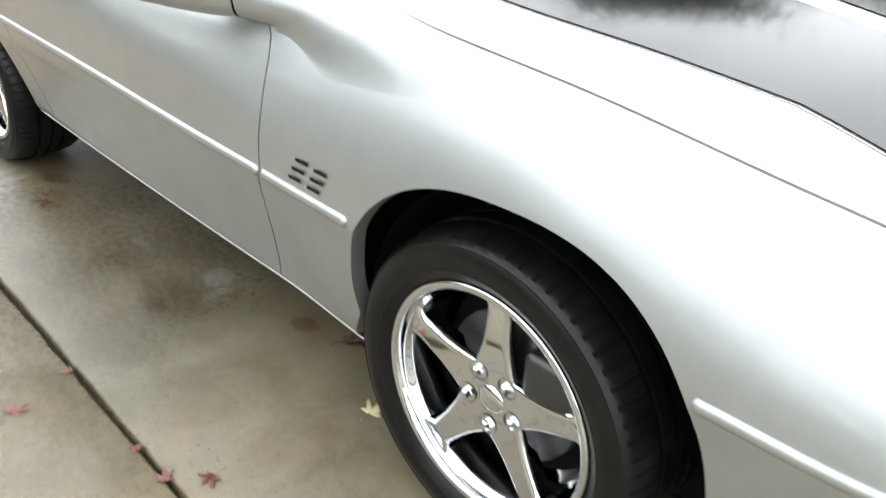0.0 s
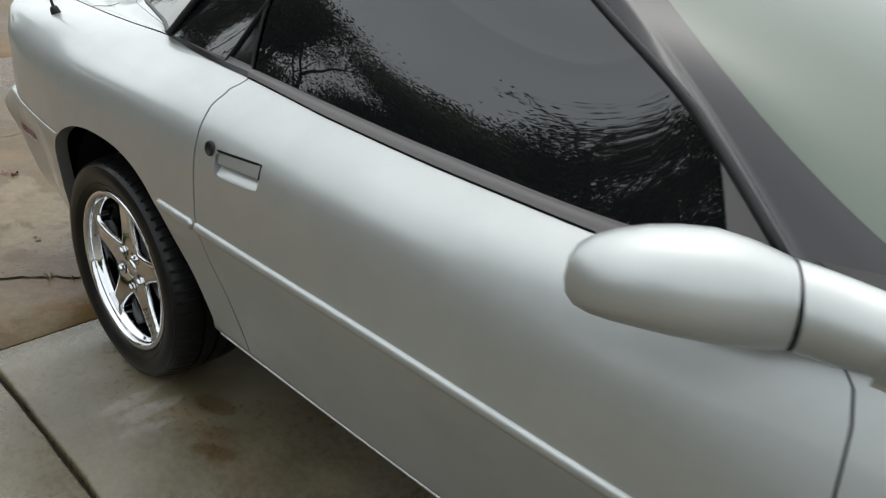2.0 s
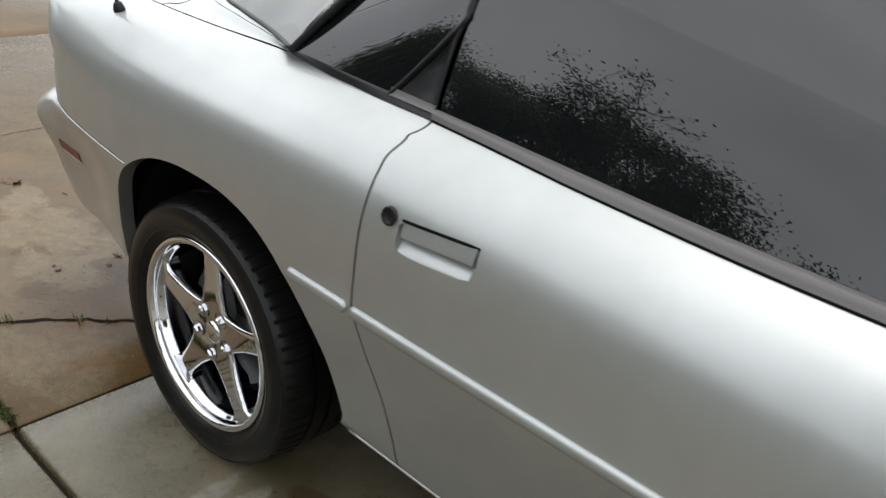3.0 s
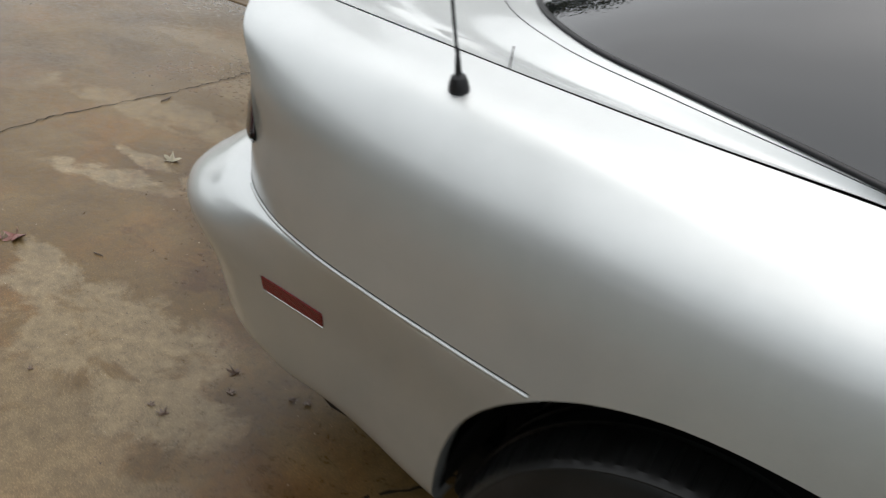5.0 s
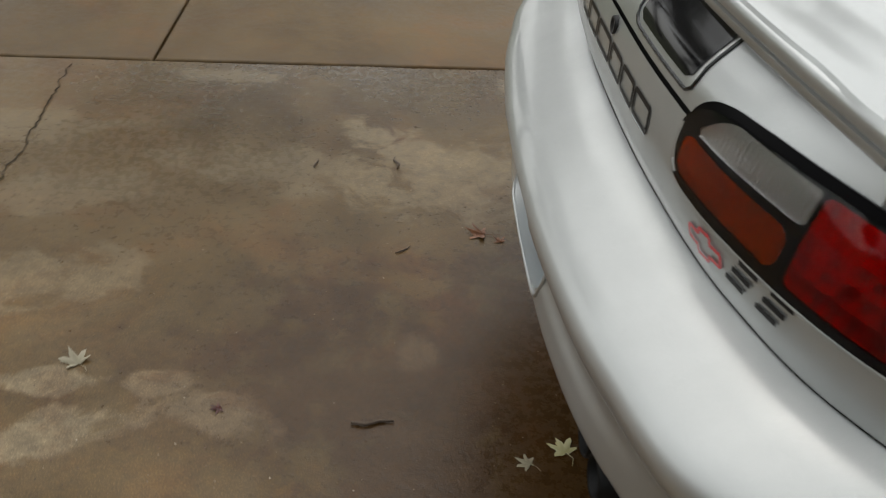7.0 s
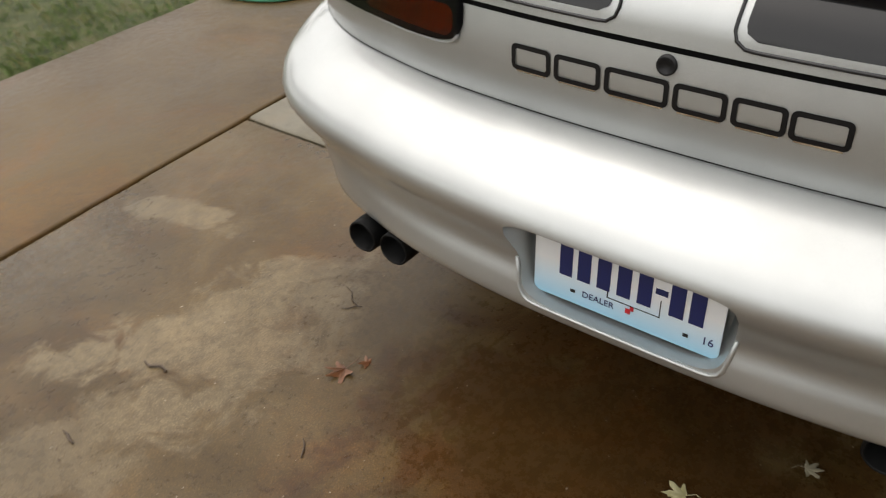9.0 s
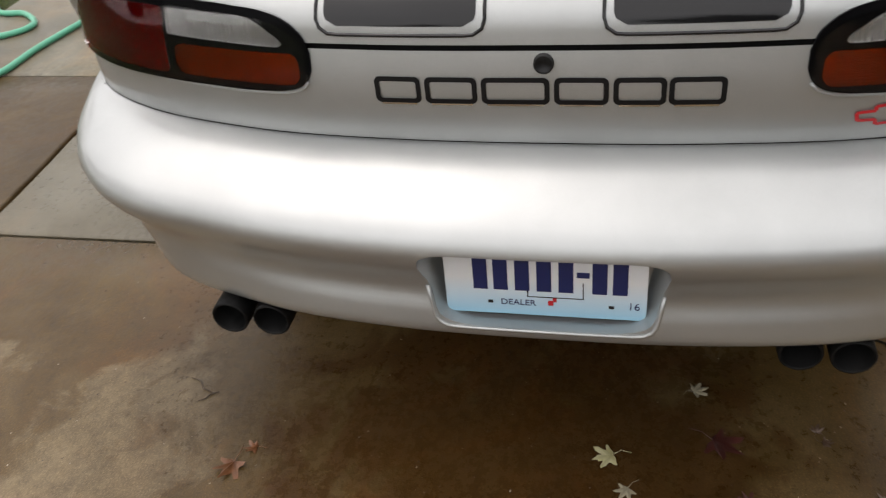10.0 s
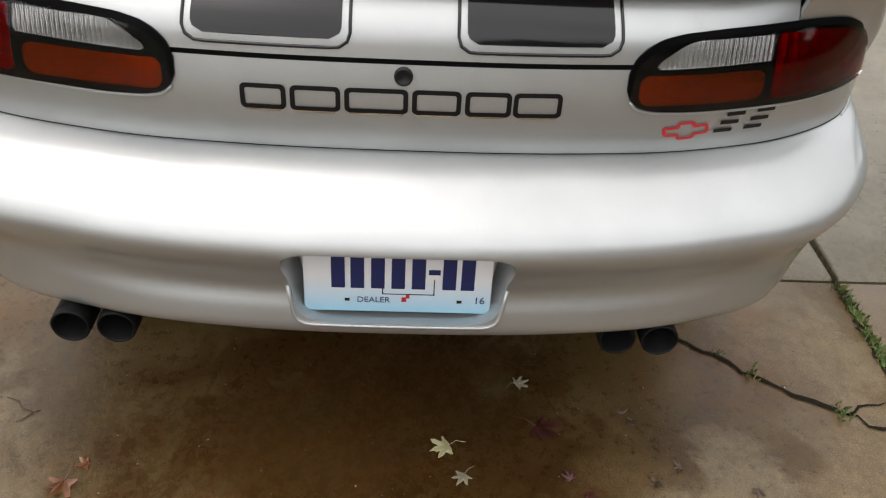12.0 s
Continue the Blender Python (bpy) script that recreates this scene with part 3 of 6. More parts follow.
part("hatch_deck", tidy(grid_bm(deck, flip=False)), PAINT, car)
for side in (1, -1):
    rows_ = [i for i in range(len(ss)) if (ss[i] > 0) == (side > 0) and S_KEYS[1] < abs(ss[i]) < float(s_of(0.06))]
    part("deck_line", tube_bm([tuple(deck[i, 10] + np.array([0, 0, .0002])) for i in rows_], 0.0007, 6), GAP, car)
for side in (1, -1):
    # a short joint from the hatch's outer edge towards the glass
    i0 = np.argmin(np.linalg.norm(deck[:, 0, :2] - np.array([-0.447, -0.67 * side]), axis=1))
    i1, j1 = np.unravel_index(np.argmin(np.linalg.norm(deck[..., :2] - np.array([-0.491, -0.551 * side]), axis=-1)), deck.shape[:2])
    f = np.linspace(0, 1, j1 + 1)
    way = [np.array([np.interp(i0 + (i1 - i0) * k, np.arange(len(deck)), deck[:, j, c]) for c in range(3)]) for j, k in enumerate(f)]
    order = np.argsort([q[1] for q in way])
    rise = lambda y: np.interp(y, [way[k][1] for k in order], [way[k][2] for k in order])
    notch = [np.array([*p, rise(p[1])]) for p in (way[0][:2] * (1 - k) + way[-1][:2] * k for k in f)]
    part("hatch_notch_line", tube_bm([tuple(q + np.array([0, 0, .0002])) for q in notch], 0.0011, 6), GAP, car)
part("hatch_glass_seal", tube_bm([tuple(p * np.array([1, np.sign(q) if q else 1, 1]) + np.array([0, 0, .001])) for p, q in zip(inner[::2], ss[::2])], 0.007, 6, flat=0.6), BLACK, car)

def lip_bm():
    """The hatch's overhanging rear edge: an upright band, a groove and a thinner band set back under it."""
    q = np.linspace(-S_LIP, S_LIP, 121)
    line = seam_line(abs(q))
    line[:, 1] *= np.where(q < 0, -1, 1)
    line = spread_left(line)
    d = np.gradient(line[:, :2], axis=0)
    d /= np.linalg.norm(d, axis=1, keepdims=True)
    out = np.stack([d[:, 1], -d[:, 0]], 1)
    out *= np.where((out[:, :1] < 0), 1, -1)
    prof = [(-.006, .0012), (.001, .001), (.0035, -.001), (.0045, -.005), (.004, -.014), (.002, -.0165), (-.003, -.0175), (-.0035, -.0205), (.0, -.022), (.0, -.030), (-.003, -.033), (-.012, -.034)]
    pts = np.array([np.concatenate([line[:, :2] + out * o, line[:, 2:] + z], 1) for o, z in prof])
    bm = tidy(grid_bm(pts, flip=True))
    for e in bm.edges:
        if e.calc_face_angle(0) > 0.9:
            e.smooth = False
    return bm


part("spoiler_lip", lip_bm(), PAINT, car)

# ---- greenhouse ----
xs_in = np.linspace(-float(s_of(0.15)), 0, 200)
edge = deck_in(abs(xs_in))
gx = np.r_[np.linspace(-0.652, -0.5, 12), np.linspace(-0.48, 0.15, 30), np.linspace(0.17, 0.35, 10)]
order = np.argsort(edge[:, 0])
yb = np.interp(gx, edge[order, 0], -edge[order, 1])
zb = np.interp(gx, edge[order, 0], edge[order, 2])
zc = hermite([-0.66, -0.58, -0.47, -0.28, -0.10, 0.15, 0.35], [0.996, 1.030, 1.078, 1.155, 1.222, 1.290, 1.326])(gx)[:, 0]
ahead = gx > 0.15
yb[ahead], zb[ahead] = np.interp(gx[ahead], [0.15, 0.35], [0.732, 0.608]), np.interp(gx[ahead], [0.15, 0.35], [1.005, 1.240])
w = np.linspace(-1, 1, 41)
rear_glass = np.stack([gx[:, None] + 0 * w, yb[:, None] * w, zb[:, None] + (zc - zb)[:, None] * (1 - abs(w) ** 2.6)], -1)
part("rear_hatch_glass", tidy(grid_bm(rear_glass, flip=True)), TINT, car, "dark tinted hatch glass")

belt = hermite([0.15, 0.59, 1.20, 1.60, 1.72, 1.86], [(-.730, 1.003), (-.768, .995), (-.780, .966), (-.773, .958), (-.766, .964), (-.752, .992)])
rail = hermite([0.10, 0.35, 0.55, 1.00, 1.30], [(-.562, 1.168), (-.608, 1.236), (-.640, 1.288), (-.632, 1.312), (-.600, 1.298)])


def glass_side(xb0, xb1, xt0, xt1, side, n=24, m=12):
    c, h = np.linspace(0, 1, n)[:, None], np.linspace(0, 1, m)[None, :, None]
    xb, xt = xb0 + (xb1 - xb0) * c, xt0 + (xt1 - xt0) * c
    lo = np.concatenate([xb, belt(xb[:, 0])], 1)[:, None]
    hi = np.concatenate([xt, rail(xt[:, 0])], 1)[:, None]
    pts = lo * (1 - h) + hi * h
    fore = np.clip((pts[..., 0] - 1.0) / 0.6, 0, 1) ** 2 * np.clip(c * 1.6 - 0.6, 0, 1) ** 2
    pts[..., 1] -= (0.011 + 0.004 * fore) * np.sin(np.pi * h[..., 0] * 0.95)
    pts[..., 2] += 0.045 * fore * np.sin(np.pi * h[..., 0])
    return side_of(pts, side)


def glass_between(rear, fore, side, n=24, out=0.0):
    """A patch of the side glass between two edges, given by their x from the belt up to the roof rail."""
    c, h = np.linspace(0, 1, n)[:, None], np.linspace(0, 1, len(rear))
    x = rear * (1 - c) + fore * c
    lo, hi = belt(x.ravel()).reshape(*x.shape, 2), rail(x.ravel()).reshape(*x.shape, 2)
    yz = lo * (1 - h[:, None]) + hi * h[:, None]
    return side_of(np.stack([x, yz[..., 0] - out - 0.011 * np.sin(np.pi * h * 0.95), yz[..., 1]], -1), side)


pillar_line = {}
for side in (1, -1):
    gp = glass_side(0.590, 1.800, 0.600, 1.27, side)
    part("door_glass", grid_bm(gp, flip=side < 0), TINT, car, "dark tinted side window")
    hq = np.linspace(0, 1, 24)
    slant, upright = np.minimum(0.466 + 0.24 * hq, 0.588), np.interp(hq, [0, .1, .4, .55, 1], [.580, .577, .578, .590, .600])
    part("quarter_glass", grid_bm(glass_between(0.15 + 0.20 * hq, slant, side), flip=side < 0), TINT, car, "dark tinted quarter window")
    # black pillar applique that narrows upwards between the two panes, and the seals on its edges
    part("pillar_trim", grid_bm(glass_between(slant, upright, side, 6, 0.001), flip=side < 0), GLOSS_BLACK, car, "glossy black triangle between the side panes")
    rear_edge, fore_edge = glass_between(slant, upright, side, 2, 0.001)
    part("quarter_edge_seal", tube_bm([tuple(q) for q in rear_edge], 0.0085, 8, flat=0.6), BLACK, car)
    part("pillar_seal", tube_bm([tuple(q) for q in fore_edge], 0.0045, 8), BLACK, car)
    sp = [tuple(p) for p in glass_side(0.150, 0.2, 0.35, 0.4, side, 2, 10)[0]]
    part("glass_divider", tube_bm(sp, 0.009, 6), BLACK, car)
    fr = [tuple(p - np.array([-0.006, 0.0, 0])) for p in gp[-1]]
    part("windscreen_pillar", tube_bm(fr, 0.0085, 8), BLACK, car)
    pillar_line[side] = np.array(fr)
    cols, rows_h = np.linspace(0.94, 1.0, 7), np.linspace(0, 1, 7)
    at = lambda c, h: np.array([np.interp(h, np.linspace(0, 1, 12), gp[min(int(c * 23), 22), :, k] * (1 - c * 23 % 1 if c < 1 else 0) + gp[min(int(c * 23) + 1, 23), :, k] * (c * 23 % 1 if c < 1 else 1)) for k in range(3)])
    sail = np.array([[at(c, 0.24 * h * (c - 0.94) / 0.06) for h in rows_h] for c in cols])
    sail[..., 1] -= 0.005 * side
    part("mirror_sail", rim_fold(grid_bm(sail, flip=side < 0), 0.006), TRIM, car, "matt grey triangle at the foot of the pillar")
    # belt strip along the foot of the glass
    x = np.linspace(0.512, 1.75, 60)
    low_v = 11.75 - 0.17 * np.clip((x - 0.512) / 0.30, 0, 1)
    lo3 = skin(s_of(x), low_v, 0.004)
    part("belt_line", tube_bm(side_of(skin(s_of(x), low_v, 0.001), side), 0.0018, 6), GAP, car)
    hx = lo3[:, 0] + (1.75 - lo3[-1, 0]) * ((x - 0.512) / 1.238) ** 3
    b = belt(hx)
    hi3 = np.stack([hx, b[:, 0] - 0.004, b[:, 1] + 0.009], 1)
    mid = (lo3 + hi3) / 2 + np.array([0, -0.003, 0.005])
    strip = np.stack([lo3, lo3 * .5 + mid * .5, mid, mid * .5 + hi3 * .5, hi3, hi3 + np.array([0, 0.012, -0.004])], 1)
    part("belt_strip", grid_bm(side_of(strip, side), flip=side < 0), TRIM, car, "weathered grey-brown rubber belt strip")
    x = np.linspace(0.045, 0.508, 30)
    lo3 = skin(s_of(x), np.interp(x, [.03, .224, .372, .512], [12, 11.8, 11.75, 11.75]), 0.002)
    b = belt(lo3[:, 0])
    hi3 = np.stack([lo3[:, 0], b[:, 0] - 0.002, b[:, 1] + 0.004], 1)
    strip = np.stack([lo3, (lo3 + hi3) / 2 + np.array([0, 0, .003]), hi3, hi3 + np.array([0, .01, -.004])], 1)
    part("quarter_glass_seal", grid_bm(side_of(strip, side), flip=side < 0), BLACK, car)
    fillet = np.stack([lo3[22:] * .55 + hi3[22:] * .45 + np.array([0, -.001, .0045]), hi3[22:] + np.array([0, -.0015, .0025]), hi3[22:] + np.array([0, .001, .010])], 1)
    part("belt_fillet", grid_bm(side_of(fillet, side), flip=side < 0), TRIM, car)
    roofrail = [(x, y * side, z + 0.004) for x, (y, z) in zip(np.linspace(0.35, 1.30, 20), rail(np.linspace(0.35, 1.30, 20)))]
    part("roof_seal", tube_bm(roofrail, 0.012, 8), BLACK, car)

rx = np.linspace(0.35, 1.31, 30)
rr = rail(rx)
rc = hermite([0.35, 0.55, 1.0, 1.31], [1.328, 1.350, 1.370, 1.356])(rx)[:, 0]
w = np.linspace(-1, 1, 25)
roof = np.stack([rx[:, None] + 0.055 * (1 - w * w)[None] * (rx[:, None] > 1.2), -rr[:, :1] * w, rr[:, 1:] + (rc - rr[:, 1])[:, None] * (1 - abs(w) ** 2.2)], -1)
part("roof", grid_bm(roof, flip=True), PAINT, car)

# windscreen between the cowl and the roof, with a dark printed border
foot = hermite([0, 0.3, 0.6, 0.85, 1.0], [(2.245, 0, .985), (2.215, -.25, .985), (2.105, -.52, .985), (1.925, -.70, .985), (1.805, -.742, .985)])
head = hermite([0, 0.5, 1.0], [(1.365, 0, 1.356), (1.350, -.33, 1.347), (1.305, -.605, 1.313)])
q = np.linspace(-1, 1, 49)
lo, hi = foot(abs(q)), head(abs(q))
lo[:, 1] *= np.where(q < 0, -1, 1)
hi[:, 1] *= np.where(q < 0, -1, 1)
h = np.linspace(0, 1, 25)[None, :, None]
screen = lo[:, None] * (1 - h) + hi[:, None] * h
screen[..., 2] += 0.028 * np.sin(np.pi * h[..., 0])
part("windscreen", grid_bm(screen, flip=True), SCREEN, car, "clear windscreen reflecting the sky")
q = np.r_[np.linspace(0.80, 1.0, 12)]
for side in (1, -1):
    wid = 0.80 + 0.10 * np.sin(np.pi * np.clip(np.linspace(0, 1, 25) * 1.0, 0, 1)) ** 0.7
    fr_pts = []
    for j, hh in enumerate(np.linspace(0, 1, 25)):
        qq = np.linspace(wid[j], 1.0, 8)
        a, b = foot(qq), head(qq)
        p = a * (1 - hh) + b * hh
        p[:, 2] += 0.028 * np.sin(np.pi * hh) + 0.0012
        p[:, 0] += 0.0012
        rim_p = np.array([np.interp(hh, np.linspace(0, 1, 12), side_of(pillar_line[side], side)[:, k]) for k in range(3)]) + np.array([0.004, 0.002, 0.004])
        last = p[-1]
        p = np.vstack([p, last * .5 + rim_p * .5 + np.array([.004, 0, .004]), rim_p])
        fr_pts.append(p)
    part("windscreen_border", grid_bm(side_of(np.array(fr_pts), side), flip=side > 0), FRIT, car, "dark printed windscreen border")

# cowl panel and hood
cw = hermite([0, 0.35, 0.62, 0.85, 1.0], [(2.375, 0, 1.012), (2.350, -.26, 1.012), (2.262, -.53, 1.008), (2.118, -.735, 1.004), (1.985, -.778, 1.000)])
q = np.linspace(-1, 1, 61)
lo, hi = cw(abs(q)), foot(abs(q) * 0.97)
for arr in (lo, hi):
    arr[:, 1] *= np.where(q < 0, -1, 1)
g = np.linspace(0, 1, 8)[None, :, None]
cowl = lo[:, None] * (1 - g) + (hi + np.array([0, 0, 0.006]))[:, None] * g
cowl[..., 2] -= 0.016 * np.sin(np.pi * g[..., 0])
part("cowl_panel", grid_bm(cowl, flip=False), BLACK, car, "black plastic cowl panel")

top_s = np.linspace(float(s_of(2.10)), S_END, 160)
top_edge = skin(top_s, 12.0)
hx = np.r_[np.linspace(2.06, 2.40, 20), np.linspace(2.42, 3.46, 44)]
he_y = np.interp(hx, top_edge[:, 0], top_edge[:, 1])
he_z = np.interp(hx, top_edge[:, 0], top_edge[:, 2])
hc = hermite([2.06, 2.38, 2.7, 3.1, 3.46], [1.05, 1.018, 0.992, 0.905, 0.72])(hx)[:, 0]
w = np.linspace(-1, 1, 81)
hood = np.stack([hx[:, None] + 0 * w, (he_y + 0.0012)[:, None] * -w, he_z[:, None] - 0.0012 + (hc - he_z)[:, None] * (1 - abs(w) ** 2.4)], -1)
hood_bm = grid_bm(hood, flip=True)
cq = np.linspace(0, 1, 200)
cwp = cw(cq)


def behind_cowl(co):
    return co.x - float(np.interp(abs(co.y), -cwp[:, 1], cwp[:, 0])) - 0.004 if abs(co.y) < 0.735 else (1.0 if co.x > 2.137 - 0.0 else -1.0)


cut_open(hood_bm, behind_cowl)
hood_ob = part("hood", rim_fold(tidy(hood_bm), 0.006), PAINT, car)


def hood_z(x, y):
    ey, ez = np.interp(x, hx, -he_y), np.interp(x, hx, he_z)
    return ez + (np.interp(x, hx, hc) - ez) * (1 - np.clip(abs(y) / ey, 0, 1) ** 2.4)


def strip_on_hood(y0, y1, x1, lift, name, material, label=""):
    xs = np.linspace(0, 1, 50)[:, None]
    a, b = y0(xs) if callable(y0) else y0 + 0 * xs, y1(xs) if callable(y1) else y1 + 0 * xs
    f = np.linspace(0, 1, 12)[None]
    yy = a * (1 - f) + b * f
    start = np.interp(abs(yy), -cwp[:, 1], cwp[:, 0]) + 0.006
    xx = start + (x1 - start) * xs
    pts = np.stack([xx, yy, hood_z(xx, yy) + lift], -1)
    return part(name, grid_bm(pts), material, hood_ob, label)


STRIPE = GLOSS_BLACK
for side in (1, -1):
    wide = lambda f, side=side: -side * (0.505 + 0.075 * (1 - np.clip(f / 0.55, 0, 1) ** 2))
    a, b = (0.055, wide) if side < 0 else (wide, -0.055)
    strip_on_hood(a, b, 3.40, 0.0022, "racing_stripe", STRIPE, "gloss black stripe")
    line_a, line_b = (lambda f, w=wide, d=d: w(f) - side * d for d in (0.014, 0.019))
    strip_on_hood(*((line_a, line_b) if side < 0 else (line_b, line_a)), 3.40, 0.0024, "pinstripe", STRIPE)

# stripes down the hatch face: a black field with a thin line round it
def field(y0, y1, z0, z1, r, lift, n=14):
    """A patch on the tail with rounded lower corners."""
    rows = []
    for z in np.linspace(z0, z1, n):
        cut = r - math.sqrt(max(r * r - max(r - (z - z0), 0) ** 2, 0))
        rows.append([on_tail(y, z, lift) for y in np.linspace(y0 + cut, y1 - cut, 12)])
    return grid_bm(np.array(rows), flip=False)


for y0, y1 in ((0.078, 0.318), (-0.318, -0.078)):
    part("hatch_stripe", field(y0 + 0.012, y1 - 0.012, 0.879, 0.980, 0.018, 0.0015), STRIPE, car, "gloss black stripe")
    line = [(y0, z) for z in np.linspace(0.980, 0.888, 8)] + [(y0 + 0.004, 0.876), (y0 + 0.016, 0.868)] + [(y, 0.867) for y in np.linspace(y0 + 0.03, y1 - 0.03, 8)] + \
           [(y1 - 0.016, 0.868), (y1 - 0.004, 0.876)] + [(y1, z) for z in np.linspace(0.888, 0.980, 8)]
    part("hatch_pinstripe", tube_bm([on_tail(y, z, 0.0006) for y, z in line], 0.0027, 6), STRIPE, car)
    rows = []
    for f in np.linspace(0.80, 0.98, 8):
        row = []
        for y in np.linspace(y0 + 0.012, y1 - 0.012, 10):
            a = on_tail(y, 0.985)
            xg = -0.655 + 0.055 * (abs(y) / 0.27) ** 2
            p = np.array([a[0] * (1 - f) + xg * f, y, a[2] + (0.994 - a[2]) * f - 0.016 * math.sin(math.pi * f) ** 2 + 0.0022])
            row.append(p)
        rows.append(row)
    part("deck_stripe", grid_bm(np.array(rows), flip=True), STRIPE, car, "gloss black stripe")
# ---- lamps, badges, plate ----
def lens(name, color, ior=1.12):
    """A clear or tinted lens shell over a bright ribbed reflector."""
    m = bpy.data.materials.new(name)
    m.use_nodes = True
    n, l = m.node_tree.nodes, m.node_tree.links
    n.remove(n["Principled BSDF"])
    thru, gloss, both = n.new("ShaderNodeBsdfTransparent"), n.new("ShaderNodeBsdfGlossy"), n.new("ShaderNodeMixShader")
    thru.inputs["Color"].default_value = (*color, 1)
    gloss.inputs["Roughness"].default_value = 0.05
    fr = n.new("ShaderNodeFresnel")
    fr.inputs["IOR"].default_value = ior
    l.new(fr.outputs[0], both.inputs[0])
    l.new(thru.outputs[0], both.inputs[1])
    l.new(gloss.outputs[0], both.inputs[2])
    l.new(both.outputs[0], n["Material Output"].inputs["Surface"])
    return m


def reflector(name, ribs, facet=0.5, cells=55, deep=0.006):
    m = mat(name, (0.80, 0.80, 0.80), 0.16, 0.8)
    n, l, b = nodes_of(m)
    tc, wv = n.new("ShaderNodeTexCoord"), n.new("ShaderNodeTexWave")
    wv.bands_direction = "Y" if ribs[1] else "Z"
    wv.inputs["Scale"].default_value = ribs[0]
    l.new(tc.outputs["Object"], wv.inputs["Vector"])
    k = bump(m, wv.outputs["Fac"], ribs[2], 0.004)
    vo = n.new("ShaderNodeTexVoronoi")
    vo.inputs["Scale"].default_value, vo.inputs["Randomness"].default_value = cells, 0.3
    l.new(tc.outputs["Object"], vo.inputs["Vector"])
    bump(m, vo.outputs["Distance"], facet, deep, k)
    return m


RED, AMBER, CLEAR = lens("red_lens", (0.50, 0.003, 0.008)), lens("amber_lens", (0.58, 0.15, 0.008)), lens("clear_lens", (0.93, 0.93, 0.92))
COVER = lens("lamp_cover", (1.0, 1.0, 1.0), 1.42)
RIBS_UP, RIBS_FLAT = reflector("upright_rib_reflector", (40, True, 0.9), 0.12, 140, 0.003), reflector("level_rib_reflector", (72, False, 0.8), 0.25, 110, 0.004)
FACETS = reflector("facet_reflector", (110, False, 0.25), 0.45, 50, 0.006)
REFLEX = mat("red_reflector", (0.115, 0.004, 0.006), 0.25, 0.0, 0.15, 0.3)
BEZEL = mat("lamp_bezel_black", (0.003, 0.003, 0.0035), 0.3, spec=0.05)
for m_, sc, st in ((REFLEX, 300, .2),):
    n_, l_, b_ = nodes_of(m_)
    tc_ = n_.new("ShaderNodeTexCoord")
    vo_ = n_.new("ShaderNodeTexVoronoi")
    vo_.inputs["Scale"].default_value = sc
    vo_.inputs["Randomness"].default_value = 0.15
    l_.new(tc_.outputs["Object"], vo_.inputs["Vector"])
    bump(m_, vo_.outputs["Distance"], st, 0.002)
    tone = ramp(m_, vo_.outputs["Distance"], [(0.0, tuple(1.15 * c for c in b_.inputs["Base Color"].default_value[:3])), (0.6, tuple(0.85 * c for c in b_.inputs["Base Color"].default_value[:3]))])
    l_.new(tone.outputs[0], b_.inputs["Base Color"])

LAMP_TOP = hermite([0.333, 0.340, 0.352, 0.372, 0.40, 0.45, 0.53, S_LIP, S_TIP - .15, S_TIP - .080, S_TIP - .036, S_TIP - .012, S_TIP],
                   [0.838, 0.858, 0.873, 0.886, 0.894, 0.899, 0.902, 0.903, 0.899, 0.887, 0.862, 0.824, 0.784])
LAMP_LOW = hermite([0.333, 0.340, 0.352, 0.372, 0.41, 0.50, 0.60, 0.74, S_TIP], [0.816, 0.800, 0.790, 0.784, 0.781, 0.780, 0.780, 0.778, 0.7805])


def lamp_patch(s0, s1, lo, hi, side, lift, n=22, m=8, r=0.006):
    """A lens on the tail between the heights lo(s) and hi(s), its corners rounded by r."""
    rows = []
    for s in s0 + (s1 - s0) * (0.5 - 0.5 * np.cos(np.pi * np.linspace(0.02, 0.98, n))):
        d = min(s - s0, s1 - s)
        pull = r - math.sqrt(max(r * r - max(r - d, 0) ** 2, 0)) if r else 0.0
        pull = min(pull, 0.48 * (hi(s) - lo(s)))
        rows.append([skin(np.array([s]), np.array([v_of(s, z)]), lift)[0] for z in np.linspace(lo(s) + pull, hi(s) - pull, m)])
    bm = grid_bm(side_of(np.array(rows), side), flip=side < 0)
    rim_fold(bm, lift + 0.001)
    return bm


